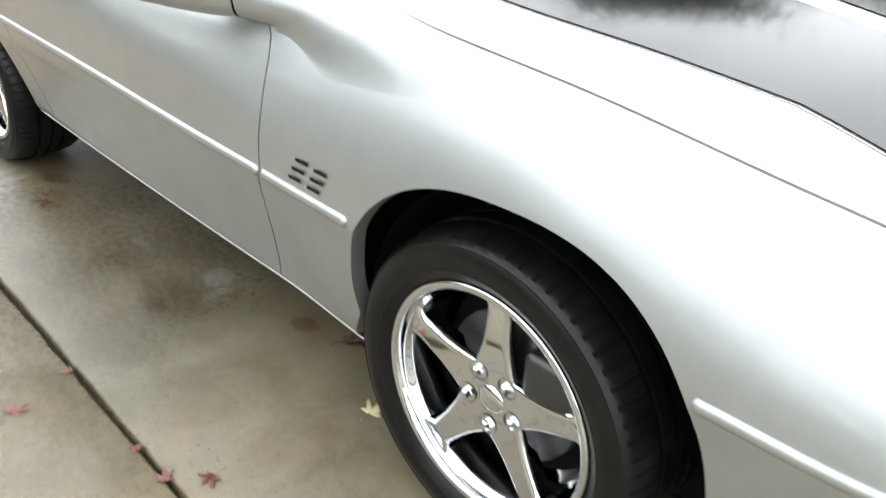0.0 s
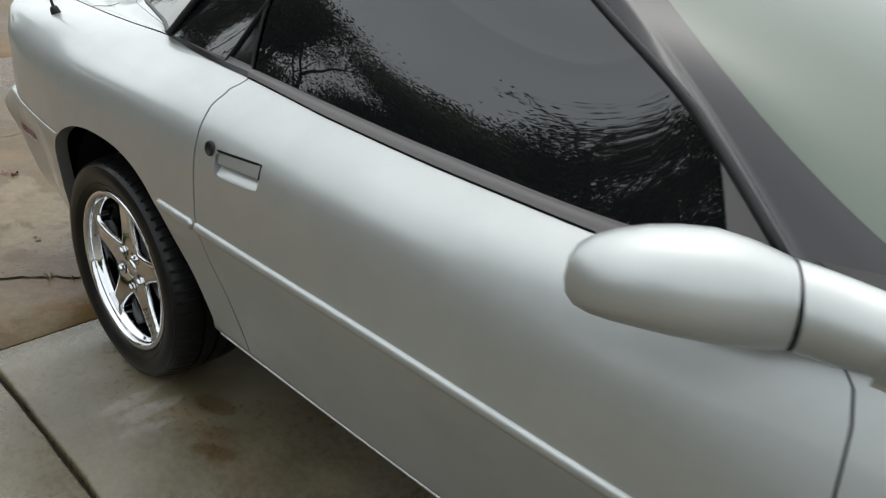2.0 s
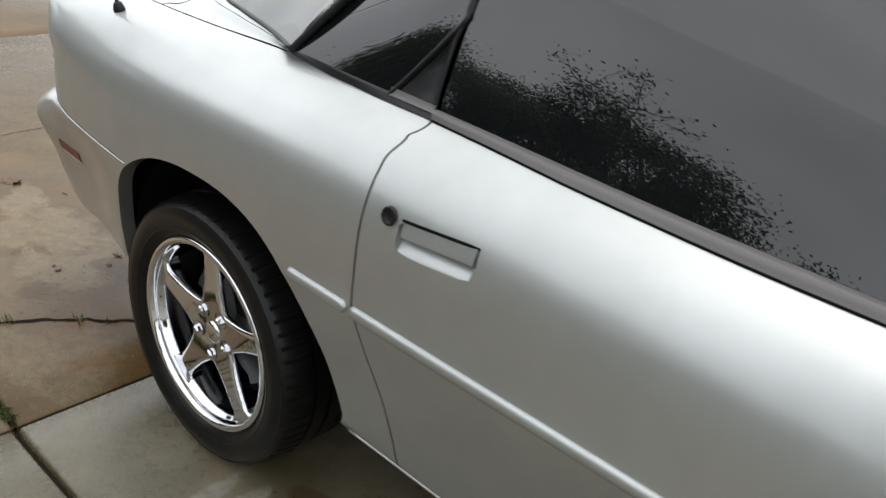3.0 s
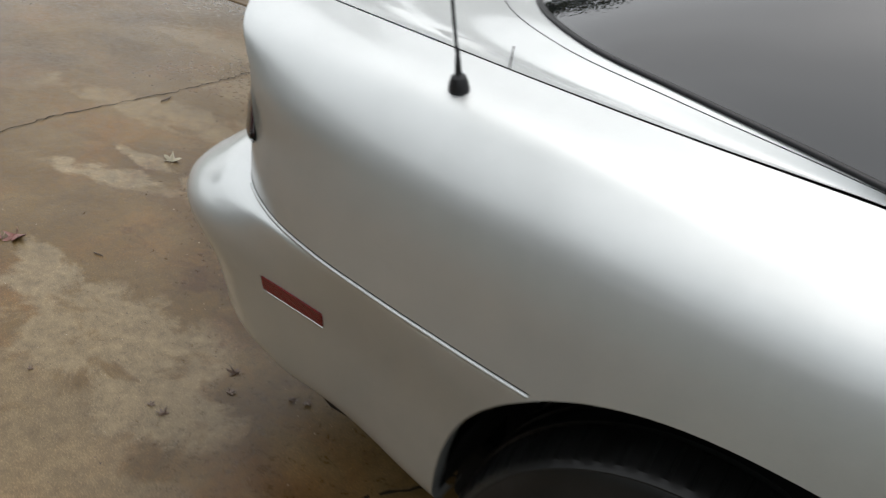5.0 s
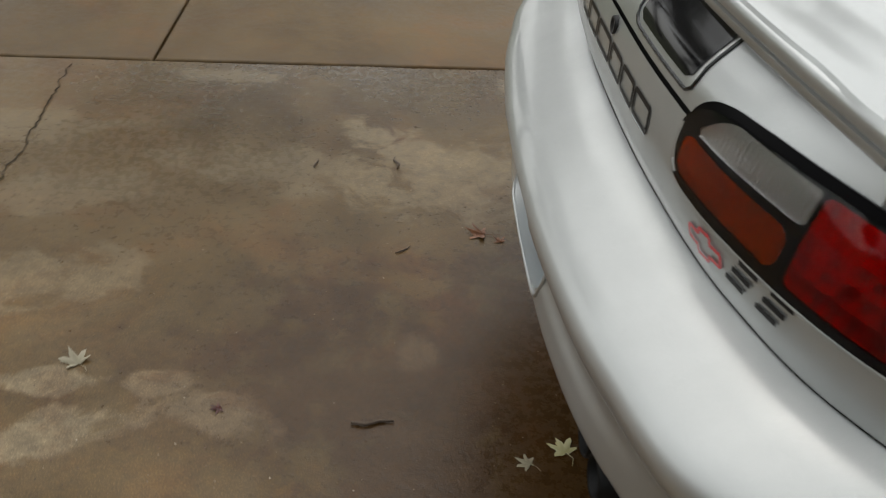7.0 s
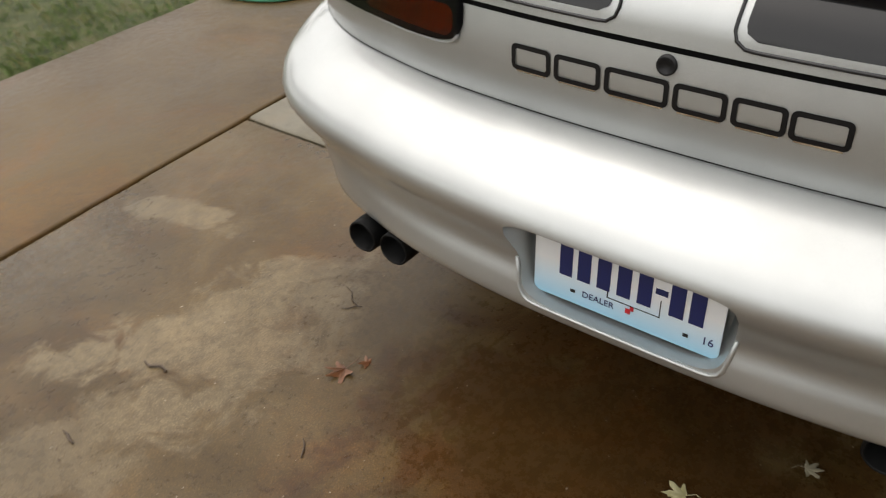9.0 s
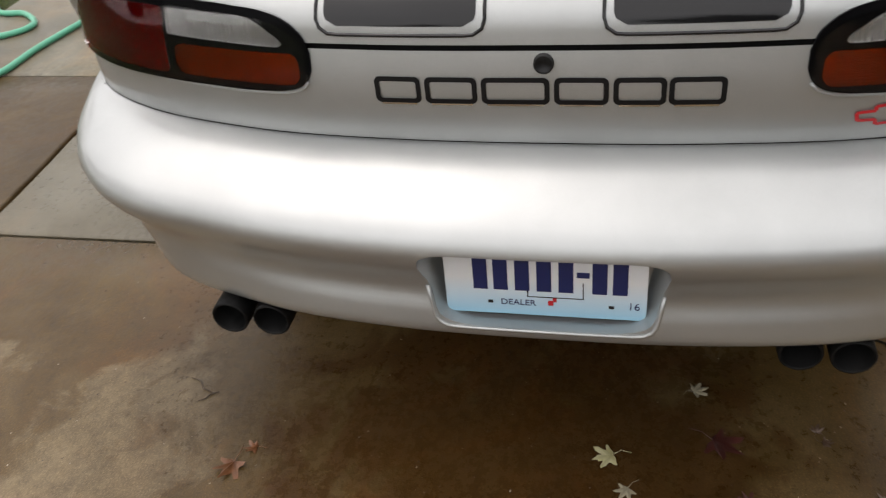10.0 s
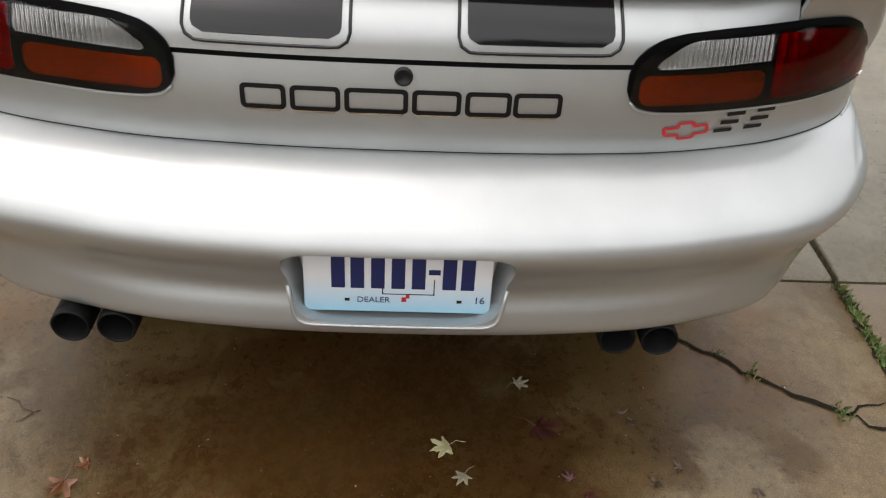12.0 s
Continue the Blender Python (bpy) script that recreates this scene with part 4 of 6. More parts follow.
for side in (1, -1):
    low = lambda s: float(LAMP_LOW(np.array([s]))[0, 0])
    top = lambda s: float(LAMP_TOP(np.array([s]))[0, 0])
    near_tip = lambda s: min(1.0, max(0.0, (S_TIP - s) / 0.05))
    lamp = part("tail_lamp", lamp_patch(0.333, S_TIP + 0.001, low, top, side, 0.004, 60, 10, 0.0), BEZEL, car, "black-bezelled tail lamp")
    pieces = (("reverse_lens", (0.374, 0.566, lambda s: 0.8475 + 0.02 * (s - 0.374), lambda s: 0.8475 + 0.0395 * math.sin(min(1.0, 0.10 + (s - 0.374) / 0.075) * math.pi / 2) + 0.006 * (s - 0.374)), CLEAR, RIBS_UP, "clear ribbed reverse lens", 0.006),
              ("amber_lens", (0.351, 0.556, lambda s: 0.793, lambda s: 0.8385), AMBER, RIBS_FLAT, "amber indicator lens", 0.016),
              ("red_lens", (0.572, S_TIP - 0.010, lambda s: low(s) + 0.009 * near_tip(s) + 0.002, lambda s: top(s) - 0.013 * near_tip(s) - 0.002), RED, FACETS, "deep red tail lens", 0.008))
    for name_, dims, glass, ribs, lab, r_ in pieces:
        lens_ob = part(name_, lamp_patch(*dims, side, 0.0085, 34, 10, r_), glass, lamp, lab)
        part("reflector", lamp_patch(*dims, side, 0.0052, 34, 10, r_), ribs, lens_ob)
    part("lamp_cover", lamp_patch(0.338, S_TIP - 0.001, lambda s: low(s) + 0.002, lambda s: top(s) - 0.010 * near_tip(s), side, 0.0105, 60, 10, 0.0), COVER, lamp, "glossy clear lamp cover")
    edge_pts = [skin(np.array([s]), np.array([v_of(s, low(s) - 0.003)]), 0.004)[0] for s in np.linspace(0.340, S_TIP - 0.002, 60)]
    part("lamp_trim", tube_bm([tuple(p * np.array([1, side, 1])) for p in edge_pts], 0.0028, 6), PAINT, lamp)
    # side marker on the bumper's wing
    s0, s1 = float(s_of(-0.712)), float(s_of(-0.586))
    mk = lamp_patch(s0, s1, lambda s: 0.558, lambda s: 0.584, side, 0.0025, 10, 4, 0.0)
    marker = part("side_marker", mk, REFLEX, car, "red side reflector")
    ed = [skin(np.array([s]), np.array([v_of(s, 0.5565)]), 0.002)[0] for s in np.linspace(s0, s1, 10)]
    part("marker_edge", tube_bm([tuple(p * np.array([1, side, 1])) for p in ed], 0.002, 6), PAINT, marker)


def bar(y0, z0, y1, z1, width, lift, bm=None):
    """A flat stroke on the tail's skin."""
    d = np.array([y1 - y0, z1 - z0])
    n = np.array([-d[1], d[0]]) / np.linalg.norm(d) * width / 2
    f = np.linspace(0, 1, 6)
    rows = np.array([[on_tail(y0 + d[0] * t + k * n[0], z0 + d[1] * t + k * n[1], lift) for k in (-1, 0, 1)] for t in f])
    return grid_bm(rows, bm=bm)


# the moulded name across the tail stands as six plain black frames
LETTER = mat("black_letter_fill", (0.007, 0.007, 0.008), 0.35, spec=0.25)
for y0, y1 in ((0.236, 0.176), (0.163, 0.096), (0.083, -0.004), (-0.017, -0.083), (-0.096, -0.158), (-0.168, -0.234)):
    z0, z1, wd = 0.773, 0.806, 0.0072
    bm = bmesh.new()
    loops = []
    for inset_, r_ in ((-wd / 2, .0085), (0.0, .006), (wd / 2, .0035)):
        ya, yb_, za, zb_ = y1 + inset_, y0 - inset_, z0 + inset_, z1 - inset_
        ring_ = []
        for cy_, cz_, a0 in ((yb_ - r_, zb_ - r_, 0), (ya + r_, zb_ - r_, 90), (ya + r_, za + r_, 180), (yb_ - r_, za + r_, 270)):
            ring_ += [(cy_ + r_ * math.cos(radians(a0 + d)), cz_ + r_ * math.sin(radians(a0 + d))) for d in range(0, 91, 18)]
        loops.append([on_tail(y, z, 0.0014) for y, z in ring_ + ring_[:1]])
    grid_bm(np.array(loops), bm=bm, flip=True)
    part("badge_frame", tidy(bm), LETTER, tail_panel, "plain black moulded frame shape")
    part("badge_edge", bar(y0 - .004, z0 - 0.0050, y1 + .004, z0 - 0.0050, 0.003, 0.001), CHROME, tail_panel)
c = on_tail(0.0, 0.829, 0.001)
lk = part("hatch_lock", lathe_bm([(0.0001, -.001), (.009, -.001), (.0105, -.004), (.0135, -.004), (.0145, .004)], 28, "x"), BLACK, tail_panel, "round black hatch lock")
lk.location = c

BADGE_RED = mat("red_badge", (0.55, 0.015, 0.025), 0.3, 0.0, 0.6)
# a red elongated cross outline and two slanted dark stacks of strokes
cy, cz = -0.442, 0.743
cross = [(-.042, -.007), (-.015, -.007), (-.013, -.015), (.017, -.013), (.015, -.006), (.044, -.004), (.039, .011), (.012, .009), (.010, .017), (-.019, .015), (-.017, .008), (-.046, .006)]
bm = bmesh.new()
for (a, b), (c2, d2) in zip(cross, cross[1:] + cross[:1]):
    bar(cy - a * 0.82, cz + b * 0.95, cy - c2 * 0.82, cz + d2 * 0.95, 0.0048, 0.002, bm=bm)
part("emblem", bm, BADGE_RED, tail_panel, "plain red cross-shaped emblem outline")


def slant_stack(yc, zc_, hgt, wid, width, put):
    """Three slanted strokes, as one dark badge shape."""
    k = 0.35
    bm = bmesh.new()
    for b, sh in ((hgt, 0.15), (0.0, 0.0), (-hgt, -0.15)):
        put(yc, zc_, -wid * 0.85 + k * b + sh * wid, b, wid * 0.85 + k * b + sh * wid, b, width, bm)
    return bm


def put_tail(yc, zc_, a, b, c_, d_, width, bm):
    bar(yc - a, zc_ + b, yc - c_, zc_ + d_, width, 0.002, bm=bm)


for yc in (-0.513, -0.566):
    part("badge_stroke", slant_stack(yc, 0.754 + 0.03 * (abs(yc) - 0.51), 0.0145, 0.019, 0.0070, put_tail), LETTER, tail_panel, "dark slanted badge shape")


def put_flank(side):
    def put(xc, zc_, a, b, c_, d_, width, bm):
        d = np.array([c_ - a, d_ - b])
        n = np.array([-d[1], d[0]]) / (np.linalg.norm(d) + 1e-9) * width / 2
        rows = np.array([[on_flank(xc + a + d[0] * t + k * n[0], zc_ + b + d[1] * t + k * n[1], 0.003) for k in (-1, 0, 1)] for t in np.linspace(0, 1, 4)])
        grid_bm(side_of(rows, side), bm=bm, flip=True)
    return put


for side in (1, -1):
    for xc in (2.112, 2.172):
        ob = part("badge_stroke", slant_stack(xc, 0.682 - 0.06 * (xc - 2.112), 0.021, 0.024, 0.0080, put_flank(side)), LETTER, car, "dark slanted badge shape")

# ---- number plate ----
PLATE = mat("plate_enamel", (0.75, 0.77, 0.80), 0.3)
n_, l_, b_ = nodes_of(PLATE)
tc_ = n_.new("ShaderNodeTexCoord")
sep_ = n_.new("ShaderNodeSeparateXYZ")
l_.new(tc_.outputs["Object"], sep_.inputs[0])
mr_ = n_.new("ShaderNodeMapRange")
mr_.inputs[1].default_value, mr_.inputs[2].default_value = -0.076, 0.076
l_.new(sep_.outputs[2], mr_.inputs[0])
l_.new(ramp(PLATE, mr_.outputs[0], [(0.0, (0.28, 0.56, 0.74)), (0.22, (0.55, 0.70, 0.80)), (0.45, (0.78, 0.79, 0.80)), (1.0, (0.78, 0.79, 0.80))]).outputs[0], b_.inputs["Base Color"])
NAVY = mat("plate_navy", (0.012, 0.02, 0.10), 0.35)
PLX, PLZ = -1.060, 0.5175


def rounded_plate(w, h, r, thick):
    """A thin upright plate with rounded corners, facing back along x."""
    ring = []
    for cy_, cz_, a0 in ((w - r, h - r, 0), (r - w, h - r, 90), (r - w, r - h, 180), (w - r, r - h, 270)):
        ring += [(cy_ + r * math.cos(radians(a0 + d)), cz_ + r * math.sin(radians(a0 + d))) for d in range(0, 91, 15)]
    bm = bmesh.new()
    front, back = ([bm.verts.new((x, y, z)) for y, z in ring] for x in (-thick, thick))
    bm.faces.new(front[::-1])
    bm.faces.new(back)
    for i in range(len(ring)):
        j = (i + 1) % len(ring)
        bm.faces.new((front[i], front[j], back[j], back[i]))
    return bm


plate_bm = rounded_plate(0.1525, 0.076, 0.012, 0.0008)
plate = part("number_plate", plate_bm, PLATE, car, "white and blue dealer number plate", smooth=False)
plate.location = (PLX, 0, PLZ)
plate.rotation_euler = (0, radians(2.0), 0)


def plate_bar(y0, y1, z0, z1, material, name, label="", lift=0.0012):
    ob = part(name, box_bm((-lift - 0.0006, min(y0, y1), z0), (-lift, max(y0, y1), z1), 0.0), material, plate, label, smooth=False)
    return ob


for y in (0.097, 0.066, 0.033, 0.000, -0.033, -0.083, -0.113):
    plate_bar(y + 0.011, y - 0.011, -0.029, 0.039, NAVY, "number_bar")
plate_bar(-0.049, -0.068, 0.000, 0.010, NAVY, "number_bar")
for y in (0.083, -0.101):
    plate_bar(y + 0.004, y - 0.004, -0.0555, -0.050, BLACK, "plate_bolt")
plate_bar(-0.006, -0.014, -0.055, -0.046, BADGE_RED, "plate_mark")
plate_bar(-0.013, -0.019, -0.048, -0.041, BADGE_RED, "plate_mark")
for y0, y1, z0, z1 in ((0.026, 0.024, -0.041, 0.034), (0.026, -0.060, -0.041, -0.0395), (0.026, -0.020, 0.0335, 0.035), (-0.058, -0.0595, -0.041, -0.010), (-0.040, -0.0415, 0.004, 0.034)):
    plate_bar(y0, y1, z0, z1, GAP, "plate_line", lift=0.0006)
for y in (0.13, 0.122, 0.114):
    plate_bar(y + 0.003, y - 0.003, 0.062, 0.072, NAVY, "plate_heading_bar")


def lettering(text, size, y, z, parent, material, x=-0.0014):
    cu = bpy.data.curves.new("lettering", "FONT")
    cu.body, cu.size, cu.align_x, cu.align_y, cu.extrude = text, size, "CENTER", "CENTER", 0.0003
    cu.materials.append(material)
    ob = new("lettering", cu)
    ob.parent = parent
    ob.matrix_basis = Matrix.Translation((x, y, z)) @ Matrix(((0, 0, -1, 0), (-1, 0, 0, 0), (0, 1, 0, 0), (0, 0, 0, 1)))
    return ob


lettering("DEALER", 0.0155, 0.040, -0.0525, plate, NAVY)
lettering("16", 0.019, -0.134, -0.050, plate, NAVY)

# ---- exhaust tips, antenna, wipers, mirrors ----
EXH = mat("sooty_exhaust", (0.006, 0.006, 0.006), 0.5, 0.0, 0.0, 0.15)
for y in (0.560, 0.482, -0.388, -0.464):
    tip = lathe_bm([(0.0001, 0.14), (.027, 0.14), (.0285, 0.0), (.031, -0.003), (.0335, 0.0), (.034, 0.02), (.033, 0.16), (.0001, .16)], 28, "x")
    ob = part("exhaust_tip", tip, EXH, car, "sooty black exhaust tip")
    ob.location = (-1.030, y, 0.363)
base_c = np.array([-0.457, -0.770, 0.974])
ant = part("antenna", lathe_bm([(0.0001, .050), (.0030, .050), (.0044, .022), (.0050, .016), (.0090, .0155), (.0105, .013), (.0128, .006), (.0142, -.001), (.0144, -.007), (.0001, -.007)], 24, "z"), BLACK, car, "black rubber antenna base and mast")
ant.location = base_c
ant.rotation_euler = (radians(12), radians(-6), 0)
part("antenna_mast", tube_bm([(0, 0, 0.026), (-0.02, 0, 0.4), (-0.05, 0, 0.78)], 0.0023, 6), BLACK, ant)


def wiper(p0, p1, knob, root):
    p0, p1, knob, root = (Vector(p) for p in (p0, p1, knob, root))
    mid = (p0 + p1) / 2 + Vector((0, 0, 0.012))
    blade = tube_bm([p0, p0.lerp(mid, 0.5) + Vector((0, 0, 0.004)), mid, mid.lerp(p1, 0.5) + Vector((0, 0, 0.004)), p1], [0.004, 0.009, 0.012, 0.009, 0.004], 6)
    ob = part("wiper", blade, BLACK, car, "black wiper blade and arm")
    part("wiper_rubber", tube_bm([p0 - Vector((0, 0, .010)), mid - Vector((0, 0, .018)), p1 - Vector((0, 0, .010))], 0.005, 6), GAP, ob)
    part("wiper_arm", tube_bm([knob + Vector((-.05, -.06, -.016)), knob + Vector((-.006, -.008, .001)), knob, knob.lerp(root, 0.5), root], [0.006, 0.006, 0.0055, 0.005, 0.007], 8), BLACK, ob)


wiper((1.985, -0.762, 1.006), (2.300, -0.318, 1.022), (2.183, -0.543, 1.058), (2.246, -0.488, 1.010))
wiper((2.235, -0.10, 1.012), (2.20, 0.42, 1.014), (2.235, 0.12, 1.054), (2.30, 0.18, 1.012))

FOOT_AXIS = hermite([1.80, 1.848, 1.93, 2.02, 2.10, 2.18, 2.28, 2.62], [(-.888, .989, .0545), (-.863, .982, .0545), (-.832, .970, .051), (-.811, .962, .044), (-.795, .953, .037), (-.780, .940, .031), (-.765, .918, .026), (-.74, .820, .016)])


def mirror_foot_bm(ring, ax, side):
    """The fender's rise to the mirror: a tapering ridge that flows into the shoulder, found by walking in along the skin's normals."""
    xs, vs = np.linspace(1.957, 2.60, 150), np.r_[np.linspace(7.4, 12, 80), np.linspace(12.1, 13, 6)]
    sx, vv = np.meshgrid(s_of(xs), np.minimum(vs, 12.0), indexing="ij")
    extra = np.clip(vs - 12, 0, 1)[None, :, None]
    base = skin(sx, vv)
    nrm = (skin(sx, vv, 0.01) - base) / 0.01
    flange = np.stack([0 * xs, np.interp(xs, [1.97, 2.06], [0.08, 0.05]), np.interp(xs, [1.97, 2.06], [0.004, -0.014])], 1)
    base = base + extra * flange[:, None]
    nrm = nrm * (1 - extra) + extra * np.array([0, 0.25, 1.0])
    nrm /= np.linalg.norm(nrm, axis=-1, keepdims=True)
    ax_x = np.linspace(1.80, 2.62, 60)
    ayz = FOOT_AXIS(ax_x)
    centre, rad = np.concatenate([ax_x[:, None], ayz[:, :2]], 1), ayz[:, 2]
    w = np.clip((xs - 1.950) / 0.006, 0, 1)[:, None]
    k = np.clip((xs - 1.955) / 0.22, 0, 1)[:, None]
    k = k * k * (3 - 2 * k)
    tuck = 0.002 * (1 - k) ** 2
    k = 0.0005 + 0.016 * w + 0.075 * k
    steps = np.linspace(0.20, -0.03, 140)
    height, before = np.full(vv.shape, np.nan), None
    for t in steps:
        p = base + nrm * t
        tube = np.min(np.linalg.norm(p[:, :, None] - centre, axis=-1) - rad, axis=-1)
        own = t + (1 - w) * 0.08
        h = np.clip(0.5 + 0.5 * (tube - own) / k, 0, 1)
        val = tube * (1 - h) + own * h - k * h * (1 - h)
        if before is not None:
            got = np.isnan(height) & (val <= 0)
            f = np.where(got, before / (before - val + 1e-12), 0)
            height = np.where(got, t + (steps[0] - steps[1]) * (1 - f), height)
        before = val
    lost = np.isnan(height) | (height < 0.00004) & (w > 0.5)
    pts = base + nrm * (np.where(lost, -0.03, height - tuck * np.clip(1 - height / 0.001, 0, 1)) - 0.00025)[..., None]
    skip = lost[:-1, :-1] | lost[1:, :-1] | lost[:-1, 1:] | lost[1:, 1:]
    bm = grid_bm(side_of(pts, side), flip=side < 0, skip=skip)
    near = centre[:20]
    tan = np.gradient(near, axis=0)
    tan /= np.linalg.norm(tan, axis=1, keepdims=True)
    flat_ = np.cross(tan, [0, 0, 1.0])
    flat_ /= np.linalg.norm(flat_, axis=1, keepdims=True)
    up_ = np.cross(flat_, tan)
    turn = np.linspace(0, 2 * np.pi, 41)
    neck = near[:, None] + (rad[:20, None, None] - np.interp(near[:, 0], [1.95, 1.975], [0.0003, 0.006])[:, None, None]) * (np.cos(turn)[None, :, None] * flat_[:, None] + np.sin(turn)[None, :, None] * up_[:, None])
    grid_bm(side_of(neck, side), flip=side > 0, bm=bm)
    flat = side_of(np.array([ring - ax * 0.006, ring - ax * 1.006]), side)
    bmesh.ops.bisect_plane(bm, geom=bm.verts[:] + bm.edges[:] + bm.faces[:], plane_co=flat[0], plane_no=flat[0] - flat[1], clear_outer=True)
    return tidy(bm)


for side in (1, -1):
    ring = np.array([1.848, -0.863, 0.982])
    tip = np.array([1.640, -1.022, 0.975])
    ax = (tip - ring) / np.linalg.norm(tip - ring)
    perp = np.array([-ax[1], ax[0], 0])
    fs = np.array([0, .08, .2, .35, .5, .65, .78, .88, .95, .99, 1.0])
    up = np.array([.055, .062, .070, .075, .073, .068, .061, .053, .042, .026, .001])
    dn = np.array([.055, .057, .059, .058, .055, .050, .045, .039, .031, .018, .001])
    lift = np.array([0, .002, .006, .011, .014, .016, .016, .015, .014, .013, .012])
    rp = np.array([.052, .058, .066, .074, .076, .072, .064, .053, .038, .020, .001])
    a = np.linspace(0, 2 * np.pi, 41)
    L = np.linalg.norm(tip - ring)
    rows = []
    for f, u_, d_, p, lf in zip(fs, up, dn, rp, lift):
        ca, sa = np.sign(np.cos(a)) * abs(np.cos(a)) ** 0.88, np.sign(np.sin(a)) * abs(np.sin(a)) ** 0.88
        rows.append(ring + ax * L * f + np.array([0, 0, lf]) + np.outer(np.where(ca > 0, ca * p, ca * p * (1 - 0.26 * min(1, f * 4))), perp) + np.outer(np.where(sa > 0, sa * u_, sa * d_), np.array([0, 0, 1.0])))
    pod = part("door_mirror", tidy(grid_bm(side_of(np.array(rows), side), flip=side > 0), 1e-4), PAINT, car, "silver teardrop door mirror")
    part("mirror_foot", mirror_foot_bm(ring, ax, side), PAINT, car)
    a2 = np.linspace(0, 2 * np.pi, 25)
    gp_ = np.array([ring + np.array([.003, .0015, 0]) + np.outer(np.cos(a2) * r_ * .0525, perp) + np.outer(np.sin(a2) * r_ * .055, np.array([0, 0, 1.0])) for r_ in (0.02, 0.90, 0.99)])
    part("mirror_gap", grid_bm(side_of(gp_, side)), GAP, pod)
    mg = np.array([ring + ax * L * 0.55 - perp * 0.050 + np.array([0, 0, .015]) + np.outer(np.cos(a2) * r_ * .085, ax) + np.outer(np.sin(a2) * r_ * .045, np.array([0, 0, 1.0])) for r_ in (0.02, 1.0)])
    part("mirror_glass", grid_bm(side_of(mg, side)), CHROME, pod, "mirror glass")

# ---- underbody, wheel houses ----
part("underbody", box_bm((-0.40, -0.64, 0.15), (3.20, 0.64, 0.30), 0.02), GAP, car, smooth=False)
# unseen low floor under the tail, added to block light from the ground there
part("fuel_tank", box_bm((-0.92, -0.62, 0.33), (-0.42, 0.62, 0.44), 0.04), GAP, car)
for side in (1, -1):
    y0_, y1_ = sorted((-0.55 * side, -0.79 * side))
    part("wheel_liner", box_bm((-0.62, y0_, 0.34), (-0.355, y1_, 0.62), 0.03), GAP, car)
# unseen too, added to darken the ground below the bumper
part("muffler", lathe_bm([(0.001, -0.50), (.085, -0.49), (.095, -0.46), (.095, 0.46), (.085, 0.49), (.001, 0.50)], 28), GAP, car).location = (-0.66, 0.05, 0.335)
part("rear_axle", lathe_bm([(0.001, -0.70), (.04, -0.70), (.045, -0.15), (.12, -0.08), (.12, 0.08), (.045, 0.15), (.04, 0.70), (.001, 0.70)], 20), GAP, car).location = (0.006, 0, 0.331)
part("floor_pan", box_bm((0.50, -0.80, 0.30), (2.20, 0.80, 0.36)), GAP, car, smooth=False)
part("dashboard", box_bm((1.55, -0.68, 0.80), (2.05, 0.68, 0.955), 0.04), FRIT, car)
part("boot_floor", box_bm((-0.86, -0.66, 0.70), (0.45, 0.66, 0.80)), GAP, car, smooth=False)
for cx, r in ((0.078, 0.415), (2.645, 0.42)):
    for side in (1, -1):
        house = lathe_bm([(r, 0.0), (r, 0.04), (r, 0.27), (0.001, 0.27)], 40)
        bmesh.ops.delete(house, geom=[f for f in house.faces if f.calc_center_median().z < -0.02 or f.calc_center_median().y < 0.03], context="FACES")
        ob = part("wheel_house", house, GAP, car)
        ob.location = (cx, -0.875 * side, 0.368)
        if side < 0:
            ob.rotation_euler.z = math.pi

# ---- wheels ----
RIM = 1.04


def tyre_bm():
    prof = [(.234, .004), (.239, -.006), (.250, -.015), (.261, -.0215), (.263, -.0205), (.278, -.0250), (.294, -.0240), (.306, -.0175), (.309, -.0180), (.316, -.009), (.3195, .001), (.3225, .012),
            (.3252, .026), (.3275, .050), (.3275, .0545), (.3215, .0560), (.3215, .0630), (.3285, .0645), (.329, .0995), (.322, .101), (.322, .108), (.329, .1095), (.3285, .1445), (.3215, .146), (.3215, .153), (.3285, .1545), (.3285, .17), (.328, .181), (.326, .205), (.318, .225), (.300, .237), (.268, .242), (.240, .232), (.234, .225)]
    prof = np.array(prof)
    pitch = 2 * np.pi / 68
    ang = np.concatenate([(k + np.array([0, .34, .68, .72, .96])) * pitch for k in range(68)] + [[2 * np.pi]])
    n = len(ang) - 1
    r = np.repeat(prof[None, :, 0], n + 1, 0)
    cut = np.isin(np.arange(n + 1) % 5, (3, 4))
    block = cut[:, None] & ((prof[:, 1] > -0.009) & (prof[:, 1] < 0.056) | (prof[:, 1] > 0.152) & (prof[:, 1] < 0.21))[None] & (prof[:, 0] > 0.316)[None]
    r = r - 0.0022 * block
    pts = np.stack([r * np.cos(ang)[:, None], np.repeat(prof[None, :, 1], n + 1, 0), r * np.sin(ang)[:, None]], -1)
    bm = tidy(grid_bm(pts))
    for e in bm.edges:
        if e.calc_face_angle(0) > 0.45:
            e.smooth = False
    return bm


def rim_bm():
    return lathe_bm([(a * RIM, b) for a, b in [(.2215, .006), (.2285, .001), (.2295, -.006), (.2275, -.011), (.2235, -.0125), (.2165, -.0115), (.2125, -.006), (.2105, .004), (.2095, .013), (.2035, .017), (.2015, .030), (.2005, .060), (.196, .085), (.193, .19), (.205, .20)]], 96)


